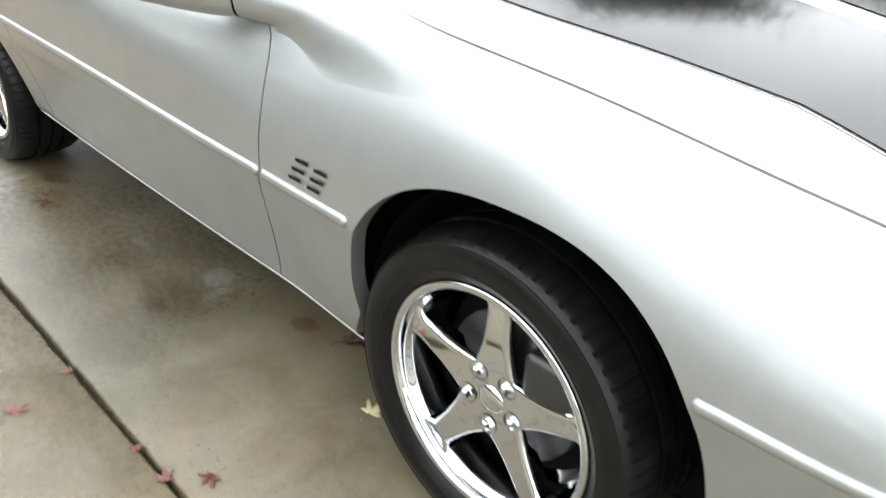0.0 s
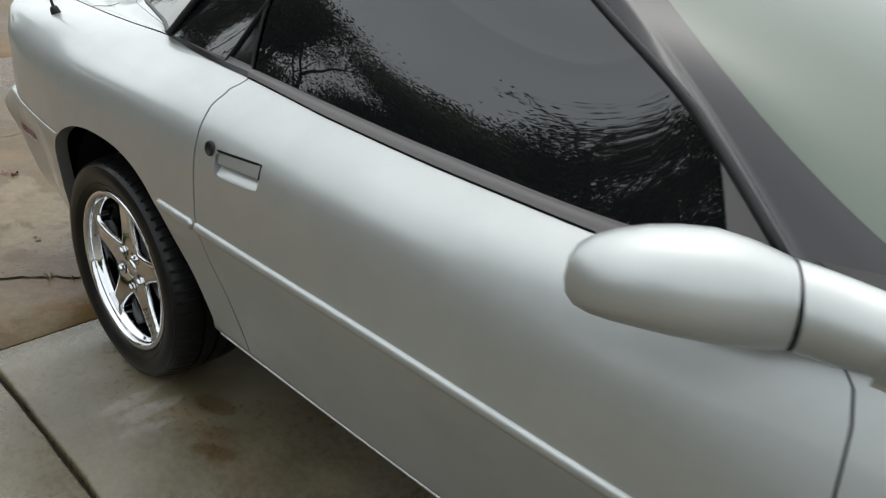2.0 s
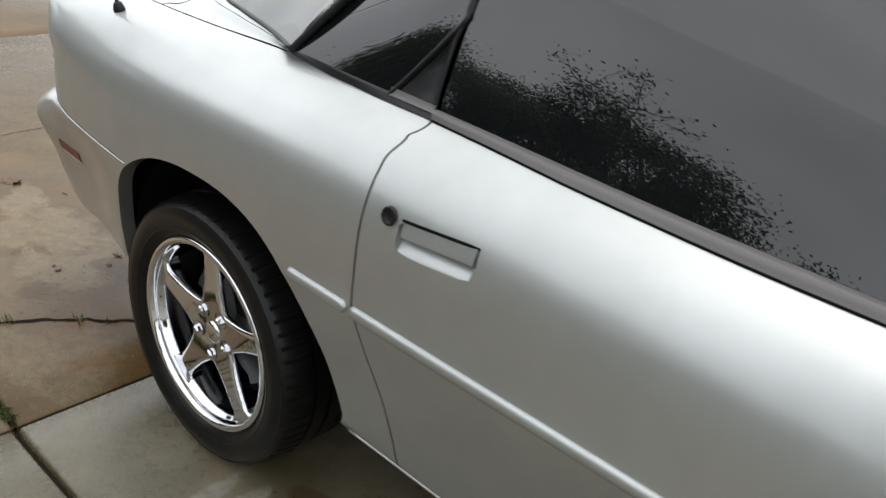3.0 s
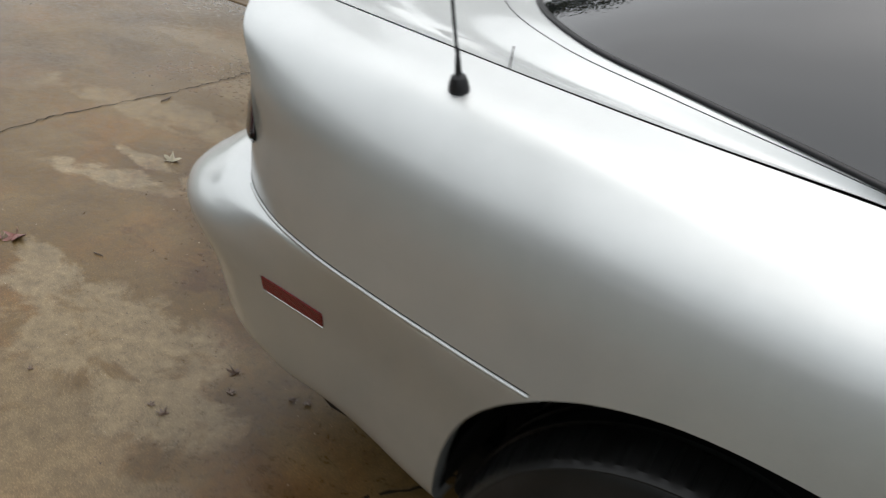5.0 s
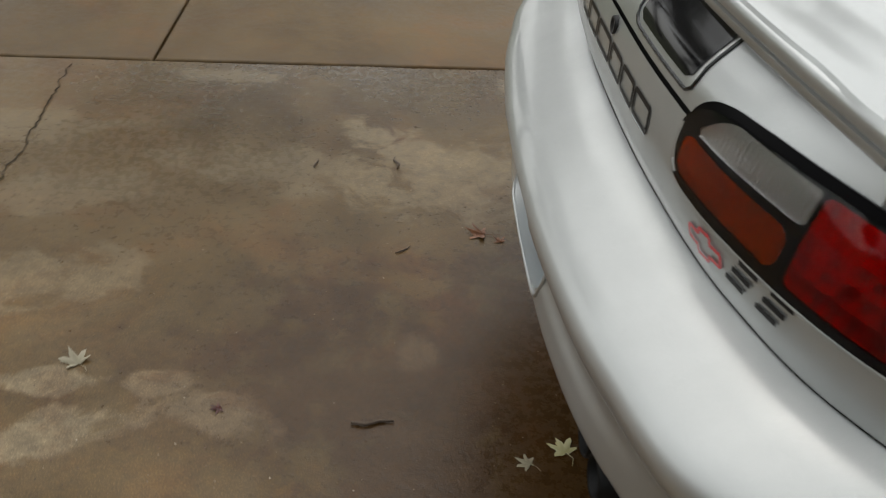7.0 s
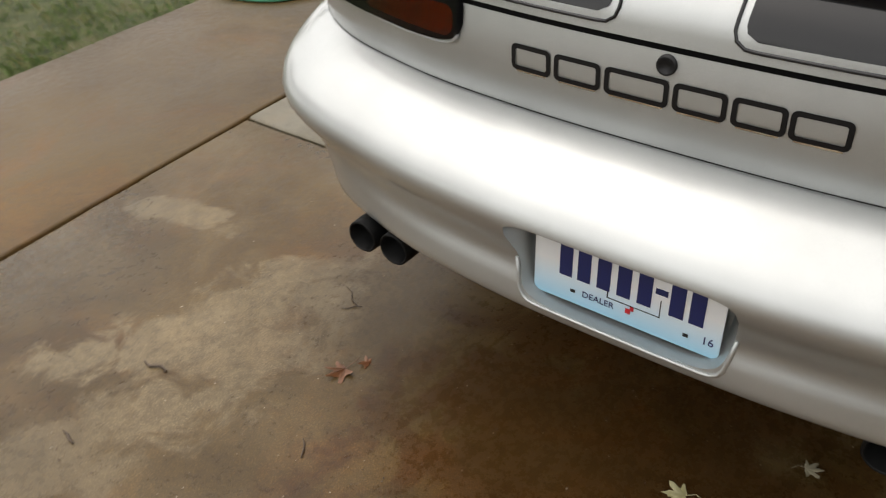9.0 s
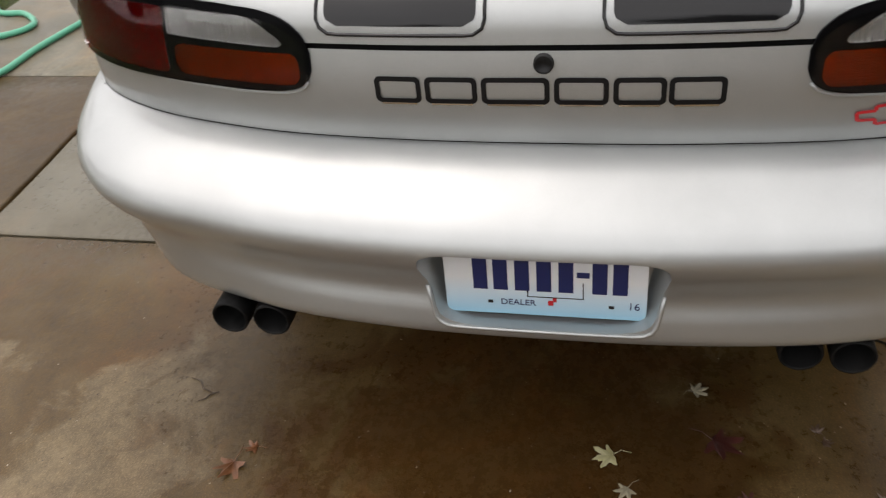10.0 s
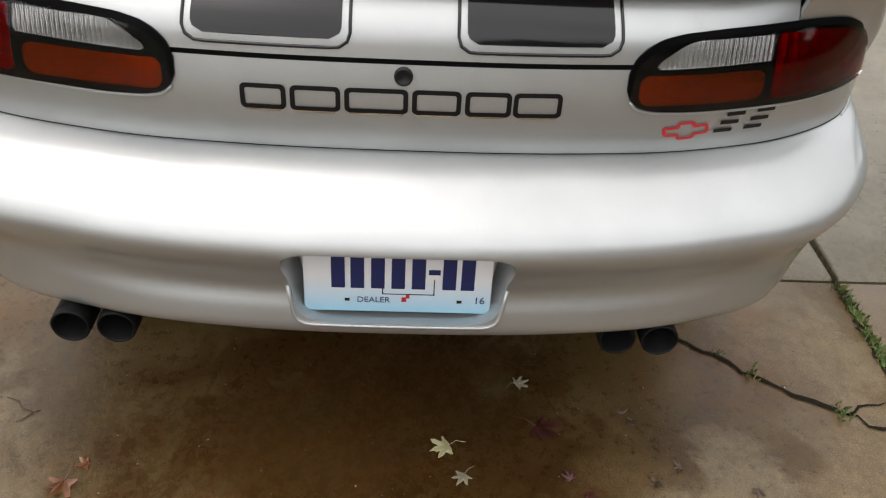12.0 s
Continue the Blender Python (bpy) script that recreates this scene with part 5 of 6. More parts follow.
def spoke_level(co):
    r = math.hypot(co.x, co.z)
    a = (math.atan2(co.z, co.x) - radians(88) + math.pi / 5) % (2 * math.pi / 5) - math.pi / 5
    half = 0.0245 + 0.068 * math.exp(-max(r - 0.040, 0) / 0.036) + 0.012 * max(0, (r - 0.19) / 0.02) ** 2
    return half / max(r, 1e-4) - abs(a)


def spokes_bm():
    rr_ = np.r_[0.001, np.linspace(0.012, 0.215 * RIM, 40)]
    aa = np.linspace(0, 2 * np.pi, 241)
    pts = np.stack([rr_[:, None] * np.cos(aa), 0 * rr_[:, None] + 0 * aa, rr_[:, None] * np.sin(aa)], -1)
    bm = tidy(grid_bm(pts, flip=True))
    edges = cut_open(bm, spoke_level)
    for v in bm.verts:
        r = math.hypot(v.co.x, v.co.z)
        lev = spoke_level(v.co) * r
        v.co.y = 0.012 + 0.012 * max(0, 1 - r / 0.2) ** 1.5 + (0.005 * (1 - min(lev / 0.009, 1)) ** 2 if r > 0.05 else 0)
    low = fold(bm, edges, lambda c: Vector((0, 0.012, 0)))
    for e in edges:
        e.smooth = True
    fold(bm, low, lambda c: Vector((-c.x * 0.01, 0.022, -c.z * 0.01)))
    return bm


def nut_bm():
    return lathe_bm([(0.0001, -.013), (.006, -.013), (.0105, -.009), (.0108, .006), (.0145, .007), (.0155, .012)], 6)


def pocket_bm():
    return lathe_bm([(.0205, -.0035), (.0185, -.001), (.0165, .004), (.0001, .004)], 24)


def cap_bm():
    return lathe_bm([(0.0001, -.007), (.018, -.0065), (.026, -.004), (.030, .002), (.031, .008)], 32)


made = {}
for wx, wz, big in ((0.022, 0.3285, 1.0), (2.590, 0.348, 1.06)):
    for side in (1, -1):
        place = Matrix.Translation((wx, -0.866 * side, wz)) @ Matrix.Rotation(0 if side > 0 else math.pi, 4, "Z")
        if not made:
            wheel = part("wheel", rim_bm(), CHROME, car, "polished chrome five-spoke wheel")
            sub = [("tyre", tyre_bm(), TYRE, "black road tyre", Matrix()), ("spokes", spokes_bm(), CHROME, "", Matrix()), ("hub_cap", cap_bm(), CHROME, "", Matrix.Translation((0, 0.021, 0))),
                   ("brake_disc", lathe_bm([(.05, .075), (.150, .075), (.152, .095), (.05, .095)], 48), DISC, "", Matrix()), ("back_plate", lathe_bm([(.001, .115), (.19, .115)], 40), GAP, "", Matrix())]
            for name_, bm_, m_, lab, mt in sub:
                part(name_, bm_, m_, wheel, lab).matrix_basis = mt
            for k in range(5):
                t_ = radians(88 + 36 + 72 * k)
                mt = Matrix.Translation((0.058 * math.cos(t_), 0.021, 0.058 * math.sin(t_)))
                if k == 0:
                    pocket_ob = part("nut_seat", pocket_bm(), DISC, wheel)
                    nut_ob = part("lug_nut", nut_bm(), CHROME, wheel, smooth=False)
                    pocket_ob.matrix_basis = nut_ob.matrix_basis = mt
                else:
                    for src in (pocket_ob, nut_ob):
                        o = new(src.name.split(".")[0], src.data)
                        o.parent, o.matrix_basis = wheel, mt
            wheel.matrix_basis = place
            made = wheel
        else:
            w2 = copy_thing(made, place)
            w2.scale = (big, big, big)
            w2.parent = car
# brake calliper seen between the spokes of the front wheel
part("brake_calliper", box_bm((2.66, -0.85, 0.40), (2.78, -0.80, 0.50), 0.015), DISC, car)
# ---- ground, driveway ----
def concrete(name, lights, darks, pale, blobs, wet, seed, gloss=0.3, dark_zones=(), rusty=0.6, speck=0.5, coarse=1.0):
    """Stained, partly wet concrete: broad stains, worn pale patches, pale streaks and dark zones of given place and
    size, fine aggregate.
    """
    m = mat(name, lights, 0.5)
    n, l, b = nodes_of(m)
    tc = n.new("ShaderNodeTexCoord")
    mp = n.new("ShaderNodeMapping")
    mp.inputs["Location"].default_value = (seed * 3.7, seed * 1.9, 0)
    l.new(tc.outputs["Object"], mp.inputs["Vector"])

    def tex(scale, detail, rough=0.6, dist=0.0):
        t = n.new("ShaderNodeTexNoise")
        t.inputs["Scale"].default_value, t.inputs["Detail"].default_value = scale, detail
        t.inputs["Roughness"].default_value, t.inputs["Distortion"].default_value = rough, dist
        l.new(mp.outputs[0], t.inputs["Vector"])
        return t.outputs["Fac"]

    def mth(op, a, c=0.0, clamp=False):
        k = n.new("ShaderNodeMath")
        k.operation, k.use_clamp = op, clamp
        for sock, val in zip(k.inputs, (a, c)):
            if isinstance(val, (int, float)):
                sock.default_value = val
            else:
                l.new(val, sock)
        return k.outputs[0]

    broad, mid, fine_, grit = tex(1.1, 5.0, 0.6, 0.4), tex(4.5, 6.0, 0.65, 0.5), tex(38, 5.0, 0.7), tex(260, 2.0)
    rag, rust, spots = tex(6.0, 8.0, 0.66, 0.5), tex(2.3, 6.0, 0.7, 0.8), tex(17, 6.0, 0.75, 0.4)
    col = mix(m, ramp(m, broad, [(0.34, (0, 0, 0)), (0.66, (1, 1, 1))]).outputs[0], darks, lights)
    col = mix(m, ramp(m, mid, [(0.42, (0, 0, 0)), (0.62, (0.55, 0.55, 0.55))]).outputs[0], col, tuple(0.72 * a + 0.28 * c for a, c in zip(lights, pale)))
    sep = n.new("ShaderNodeSeparateXYZ")
    l.new(tc.outputs["Object"], sep.inputs[0])
    mask = None
    dark_mask = None
    for x, y, rx, ry, turn, amount in list(dark_zones) + list(blobs):
        cs, sn = math.cos(radians(turn)), math.sin(radians(turn))
        dx, dy = mth("SUBTRACT", sep.outputs[0], x), mth("SUBTRACT", sep.outputs[1], y)
        u = mth("DIVIDE", mth("ADD", mth("MULTIPLY", dx, cs), mth("MULTIPLY", dy, sn)), rx)
        w_ = mth("DIVIDE", mth("SUBTRACT", mth("MULTIPLY", dy, cs), mth("MULTIPLY", dx, sn)), ry)
        r2 = mth("ADD", mth("MULTIPLY", u, u), mth("MULTIPLY", w_, w_))
        edge_ = mth("ADD", r2, mth("MULTIPLY", mth("SUBTRACT", rag, 0.5), 5.0))
        hit = mth("MULTIPLY", mth("MULTIPLY", mth("SUBTRACT", 1.0, edge_), 1.8, True), amount)
        if (x, y, rx, ry, turn, amount) in dark_zones:
            dark_mask = hit if dark_mask is None else mth("MAXIMUM", dark_mask, hit)
        else:
            mask = hit if mask is None else mth("MAXIMUM", mask, hit)
    col = mix(m, ramp(m, rust, [(0.50, (0, 0, 0)), (0.68, grey(rusty))]).outputs[0], col, mix(m, 1.0, col, (1.35, 1.0, 0.68), "MULTIPLY"))
    col = mix(m, ramp(m, spots, [(0.60, (0, 0, 0)), (0.72, grey(speck))]).outputs[0], col, mix(m, 1.0, col, (0.55, 0.45, 0.38), "MULTIPLY"))
    if mask is not None:
        col = mix(m, mask, col, mix(m, ramp(m, spots, [(0.35, (0, 0, 0)), (0.65, (1, 1, 1))]).outputs[0], tuple(c * 0.68 for c in pale), tuple(c * 1.12 for c in pale)))
    # inside the dark zones the colour is multiplied down, blue the most
    if dark_mask is not None:
        col = mix(m, dark_mask, col, mix(m, 1.0, col, (0.60, 0.43, 0.30), "MULTIPLY"))
    col = mix(m, 1.0, col, ramp(m, fine_, [(0.25, grey(1 - 0.30 * coarse)), (0.5, grey(0.98)), (0.75, grey(1 + 0.22 * coarse))]).outputs[0], "MULTIPLY")
    col = mix(m, 1.0, col, ramp(m, grit, [(0.30, grey(1 - 0.20 * coarse)), (0.55, grey(1.0)), (0.70, grey(1 + 0.5 * coarse))]).outputs[0], "MULTIPLY")
    damp = ramp(m, tex(0.8, 4.0, 0.55, 0.3), [(0.38, (0, 0, 0)), (0.58, (1, 1, 1))]).outputs[0]
    col = mix(m, damp, col, mix(m, 1.0, col, grey(0.72), "MULTIPLY"))
    l.new(col, b.inputs["Base Color"])
    rr = mix(m, damp, grey(wet + 0.22), grey(wet))
    rr = mix(m, 0.35, rr, ramp(m, fine_, [(0.3, grey(0.15)), (0.7, grey(0.75))]).outputs[0])
    l.new(rr, b.inputs["Roughness"])
    b.inputs["Specular IOR Level"].default_value = gloss
    k1 = bump(m, fine_, 0.25, 0.004)
    bump(m, grit, 0.25, 0.0015, k1)
    return m


GRASS = mat("grass_soil", (0.055, 0.060, 0.022), 0.9)
n_, l_, b_ = nodes_of(GRASS)
l_.new(ramp(GRASS, noise_node(GRASS, 9.0, 6.0).outputs["Fac"], [(0.3, (0.030, 0.040, 0.012)), (0.55, (0.075, 0.085, 0.028)), (0.75, (0.13, 0.11, 0.055))]).outputs[0], b_.inputs["Base Color"])
bump(GRASS, noise_node(GRASS, 60.0, 4.0).outputs["Fac"], 0.8, 0.03)
SOIL = mat("joint_soil", (0.022, 0.018, 0.012), 0.95, spec=0.1)
MOSS = mat("moss_green", (0.07, 0.13, 0.03), 0.8)

ground_bm = bmesh.new()
bmesh.ops.create_grid(ground_bm, x_segments=40, y_segments=40, size=300)
for v in ground_bm.verts:
    v.co.z = -0.035
tagged(part("ground", ground_bm, GRASS), "short damp lawn and soil around the driveway", "ground", kind="structure")

PALE_PATCHES = [
    (-1.15, 0.90, 0.42, 0.22, 0, 0.65), (-1.62, 0.93, 0.45, 0.14, -5, 0.55), (-2.15, 0.78, 0.32, 0.11, 20, 0.5), (-1.25, 1.06, 0.26, 0.12, 140, 0.8), (-0.86, 1.47, 0.28, 0.06, 100, 0.7),
    (-1.36, -0.62, 0.32, 0.18, 20, 0.8), (-1.05, -1.0, 0.75, 0.24, 0, 0.5), (-1.10, -0.72, 0.20, 0.13, 0, 0.8), (-1.66, -0.58, 0.10, 0.10, 40, 0.9), (-1.78, -0.52, 0.09, 0.05, 0, 0.8),
    (-1.98, -0.09, 0.26, 0.065, 20, 1.0), (-1.66, -0.02, 0.15, 0.065, -25, 1.0), (-1.78, 0.05, 0.09, 0.045, 0, 0.9), (-2.02, 0.06, 0.16, 0.045, 5, 0.9), (-1.25, 0.17, 0.06, 0.075, 0, 0.9),
    (-2.3, 0.35, 0.5, 0.12, 15, 0.5), (-2.6, 1.1, 0.5, 0.14, 10, 0.5), (-1.92, 1.55, 0.25, 0.05, 0, 0.7)]
# widest dark zone: under and behind the rear bumper
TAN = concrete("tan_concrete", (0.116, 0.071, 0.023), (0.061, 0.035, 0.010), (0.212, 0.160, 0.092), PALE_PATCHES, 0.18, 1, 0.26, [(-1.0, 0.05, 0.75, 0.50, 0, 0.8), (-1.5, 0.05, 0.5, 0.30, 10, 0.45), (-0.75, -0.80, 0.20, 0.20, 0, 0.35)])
TAN_SIDE = concrete("tan_side_concrete", (0.118, 0.072, 0.024), (0.070, 0.041, 0.013), (0.15, 0.108, 0.056), [], 0.34, 2)
# the long blobs at x 0.16 to 0.31: pale streaks by the rear wheel
GREY_SLAB = concrete("grey_concrete", (0.170, 0.145, 0.090), (0.092, 0.077, 0.045), (0.31, 0.285, 0.235), [
    (1.355, -0.71, 0.05, 0.05, 30, 0.8), (1.43, -0.76, 0.02, 0.08, 10, 0.6), (0.98, -0.79, 0.05, 0.02, 20, 0.5), (0.24, -0.975, 0.035, 0.14, 0, 0.8), (0.16, -0.94, 0.03, 0.14, 12, 0.75), (0.31, -0.985, 0.02, 0.10, -10, 0.7)], 0.18, 3, 0.5,
    [(0.53, -0.90, 0.07, 0.035, 30, 0.75), (0.34, -0.79, 0.08, 0.035, 20, 0.7), (0.46, -0.85, 0.06, 0.03, 50, 0.6), (1.36, -0.93, 0.07, 0.04, 10, 0.6), (1.05, -0.90, 0.10, 0.05, 40, 0.4), (1.73, -0.67, 0.05, 0.04, 0, 0.8)], 0.25, 0.15, 0.45)
PALE_SLAB = concrete("pale_concrete", (0.21, 0.15, 0.09), (0.13, 0.088, 0.048), (0.27, 0.22, 0.155), [(-1.3, -1.5, 0.5, 0.2, 0, 0.6)], 0.40, 4)
GREEN_SLAB = concrete("grey_green_concrete", (0.22, 0.205, 0.155), (0.14, 0.125, 0.09), (0.33, 0.31, 0.26), [], 0.36, 5)

drive = tagged(new("driveway"), "wet stained concrete driveway of large slabs", "pavement", kind="structure")


def y_right(x):
    return -1.187 - 0.033 * x


def y_left(x):
    return 1.753 + 0.047 * min(x, 0.5)


def slab(x0, x1, ya, yb_, material, g=0.006, top=0.0):
    """A slab between two cross joints and two long joints, each a line y(x); edges worn round and a little uneven."""
    n = 40
    xs = np.linspace(x0 + g, x1 - g, n)
    rnd = random.Random(int(x0 * 100) + int(ya(x0) * 10))
    lo = np.array([ya(x) + g + rnd.uniform(-.0015, .0035) for x in xs])
    hi = np.array([yb_(x) - g - rnd.uniform(-.0015, .0035) for x in xs])
    rows = []
    for x, a, c in zip(xs, lo, hi):
        rows.append([(x, a, -0.10), (x, a, top - .008), (x, a + .003, top - .002), (x, a + .010, top), (x, a * .66 + c * .34, top), (x, a * .34 + c * .66, top), (x, c - .010, top), (x, c - .003, top - .002), (x, c, top - .008), (x, c, -0.10)])
    pts = np.array(rows)
    for i, dz, dx in ((0, -.008, 0), (-1, -.008, 0)):
        pts[i, 2:-2, 2] = np.minimum(pts[i, 2:-2, 2], top - 0.007)
    pts[1, :, 0], pts[-2, :, 0] = pts[0, :, 0] + 0.008, pts[-1, :, 0] - 0.008
    bm = grid_bm(pts)
    end = [e for e in bm.edges if e.is_boundary and (abs(e.verts[0].co.x - xs[0]) < 1e-4 and abs(e.verts[1].co.x - xs[0]) < 1e-4 or abs(e.verts[0].co.x - xs[-1]) < 1e-4 and abs(e.verts[1].co.x - xs[-1]) < 1e-4)]
    fold(bm, end, lambda c: Vector((0, 0, -0.10 - c.z if c.z > -0.09 else 0)))
    return part("slab", bm, material, drive)


far_r, far_l = (lambda x: -4.4), (lambda x: 2.81 + 0.02 * x)
X_CROSS = -0.350
slab(-4.3, X_CROSS, y_right, y_left, TAN)
slab(X_CROSS, 3.6, y_right, y_left, GREY_SLAB)
slab(-8.0, -4.3, y_right, y_left, TAN_SIDE)
slab(3.6, 7.4, y_right, y_left, GREEN_SLAB)
slab(-4.3, -2.165, y_left, far_l, TAN_SIDE)
slab(-2.165, 0.69, y_left, far_l, TAN_SIDE)
slab(0.69, 3.6, y_left, far_l, GREEN_SLAB)
slab(3.6, 7.4, y_left, far_l, GREEN_SLAB)
slab(-8.0, -4.3, y_left, far_l, TAN_SIDE)
slab(-4.3, X_CROSS, far_r, y_right, PALE_SLAB)
slab(X_CROSS, 3.6, far_r, y_right, GREY_SLAB)
slab(3.6, 7.4, far_r, y_right, GREEN_SLAB)
slab(-8.0, -4.3, far_r, y_right, PALE_SLAB)


def ribbon(pts, width, z, seed, name, material, wobble=0.008, step=0.02):
    """A thin uneven strip along a line on the ground: a crack or the soil in a joint."""
    rnd = random.Random(seed)
    pts = [Vector((*p, z)) for p in pts]
    bm = bmesh.new()
    prev = None
    for a, c in zip(pts, pts[1:]):
        n = max(2, int((c - a).length / step))
        d = (c - a).normalized()
        sd = Vector((-d.y, d.x, 0))
        for i in range(n):
            p = a.lerp(c, i / n) + sd * rnd.gauss(0, wobble) * 0.6
            w_ = width * rnd.uniform(0.35, 1.3)
            cur = [bm.verts.new(p + sd * w_), bm.verts.new(p - sd * w_ * rnd.uniform(.5, 1))]
            if prev:
                bm.faces.new((prev[0], prev[1], cur[1], cur[0]))
            prev = cur
    return part(name, bm, material, drive, smooth=False)


CRACK = mat("crack_dark", (0.014, 0.011, 0.007), 0.95, spec=0.1)
ribbon([(-0.58, -0.62), (-0.66, -0.75), (-0.73, -0.822), (-0.785, -0.90), (-0.845, -0.995), (-0.89, -1.06), (-0.935, -1.150)], 0.0068, 0.0025, 3, "crack", CRACK)
ribbon([(-0.45, -0.40), (-0.50, -0.52), (-0.58, -0.62)], 0.004, 0.0025, 4, "crack", CRACK)
ribbon([(-0.845, -0.995), (-0.82, -1.06), (-0.80, -1.155)], 0.003, 0.0025, 5, "crack", CRACK)
ribbon([(-2.30, -1.1), (-2.46, -0.4), (-2.47, 0.005), (-2.435, 0.27), (-2.388, 0.62), (-2.375, 0.976), (-2.40, 1.25), (-2.43, 1.60)], 0.0028, 0.0025, 6, "crack", CRACK, 0.008)
ribbon([(-0.36, y_right(-0.36)), (-1.0, y_right(-1.0))], 0.013, -0.010, 7, "joint_soil", SOIL)
ribbon([(-0.39, y_right(-0.39)), (-0.60, y_right(-0.60) + 0.006), (-0.85, y_right(-0.85) - 0.003), (-1.15, y_right(-1.15)), (-1.55, y_right(-1.55))], 0.016, 0.0015, 17, "joint_soil", SOIL, 0.009, 0.010)
for k_, (xa, xb) in enumerate(((-0.47, -0.53), (-0.62, -0.70), (-0.80, -0.93), (-1.02, -1.10))):
    ribbon([(xa, y_right(xa) + 0.004), (xb, y_right(xb) + 0.004)], 0.008, 0.003, 60 + k_, "joint_moss", MOSS, 0.006, 0.008)
ribbon([(-0.350, -1.16), (-0.350, 1.70)], 0.009, -0.020, 8, "joint_soil", SOIL, 0.001)
ribbon([(-4.2, y_right(-4.2)), (3.5, y_right(3.5))], 0.009, -0.024, 9, "joint_soil", SOIL, 0.001)
ribbon([(-4.2, y_left(-4.2)), (3.5, y_left(3.5))], 0.009, -0.016, 10, "joint_soil", SOIL, 0.001)


def tuft_bm(cx, cy, n, spread, tall, seed, bm=None, z=0.0):
    rnd = random.Random(seed)
    bm = bm or bmesh.new()
    for _ in range(n):
        x, y = cx + rnd.gauss(0, spread[0]), cy + rnd.gauss(0, spread[1])
        h, a, w_ = tall * rnd.uniform(.4, 1.1), rnd.uniform(0, 6.28), rnd.uniform(.0012, .003)
        lx, ly = math.cos(a) * h * rnd.uniform(.2, .9), math.sin(a) * h * rnd.uniform(.2, .9)
        p = [bm.verts.new((x - w_, y, z)), bm.verts.new((x + w_, y + w_, z)), bm.verts.new((x + lx * .5 + w_, y + ly * .5, z + h * .7)), bm.verts.new((x + lx, y + ly, z + h))]
        bm.faces.new((p[0], p[1], p[2]))
        bm.faces.new((p[0], p[2], p[3]))
    return bm


BLADE = mat("grass_blades", (0.08, 0.15, 0.03), 0.6)
n_, l_, b_ = nodes_of(BLADE)
g_ = n_.new("ShaderNodeNewGeometry")
l_.new(ramp(BLADE, g_.outputs["Random Per Island"], [(0.0, (0.045, 0.085, 0.015)), (0.6, (0.11, 0.17, 0.035)), (1.0, (0.24, 0.20, 0.09))]).outputs[0], b_.inputs["Base Color"])
bm = None
rnd = random.Random(5)
for k in range(14):
    x = -0.40 - 0.58 * k / 13
    bm = tuft_bm(x, y_right(x), rnd.choice((8, 22, 45)), (.018, .008), 0.026, 100 + k, bm, -0.004)
for x, y, n in ((-0.73, -0.822, 16), (-0.845, -0.99, 30), (-0.66, -0.75, 8), (-0.92, -1.12, 20)):
    bm = tuft_bm(x, y, n, (.012, .010), 0.018, int(x * -1000), bm, 0.002)
tagged(part("joint_weeds", bm, BLADE, drive, kind="stuff"), "green weeds and moss growing in the joint")
bm = bmesh.new()
rnd = random.Random(11)
for k in range(420):
    x = rnd.uniform(-1.6, 4.2)
    y = far_l(x) + abs(rnd.gauss(0, 0.5)) + 0.03
    tuft_bm(x, y, 22, (.05, .05), 0.045, 2000 + k, bm, -0.035)
tagged(part("lawn_grass", bm, BLADE, kind="stuff"), "short damp lawn grass beside the driveway", "grass")

# ---- leaves, twigs, hose on the slabs ----
LEAF_TURN = [0, 10, 17, 27, 38, 47, 56, 66, 80, 94, 104, 116, 140, 162, 180]
LEAF_REACH = [1.0, .66, .56, .40, .74, .92, .70, .44, .38, .60, .68, .42, .30, .22, .10]


def leaf_bm(size, curl, seed):
    """A maple leaf: five pointed lobes, a little ragged and curled, on a stem."""
    rnd = random.Random(seed)
    bm = bmesh.new()
    c = bm.verts.new((0, 0, 0.003))
    outer = []
    for side_ in (1, -1):
        half = [(a, r) for a, r in zip(LEAF_TURN, LEAF_REACH)]
        for a, r in (half if side_ > 0 else half[-2:0:-1]):
            t = radians(a * side_ + rnd.gauss(0, 1.5))
            r = size * r * rnd.uniform(.88, 1.08)
            lift_ = curl * size * (r / size) ** 1.6 * (0.45 + 0.45 * math.sin(2.7 * t + seed)) + 0.001
            outer.append(bm.verts.new((r * math.sin(t), r * math.cos(t) + size * .15, lift_)))
    for a, b in zip(outer, outer[1:] + outer[:1]):
        bm.faces.new((c, b, a))
    stem = tube_bm([(0, 0, .003), (rnd.uniform(-.15, .15) * size, -size * .45, .004), (rnd.uniform(-.3, .3) * size, -size * .85, .006)], size * 0.016, 5)
    me = bpy.data.meshes.new("stem")
    stem.to_mesh(me)
    stem.free()
    bm.from_mesh(me)
    bpy.data.meshes.remove(me)
    return bm


def leaf_material(name, a, b):
    m = mat(name, a, 0.45)
    n, l, p = nodes_of(m)
    l.new(ramp(m, noise_node(m, 40, 5).outputs["Fac"], [(0.3, a), (0.7, b)]).outputs[0], p.inputs["Base Color"])
    return m


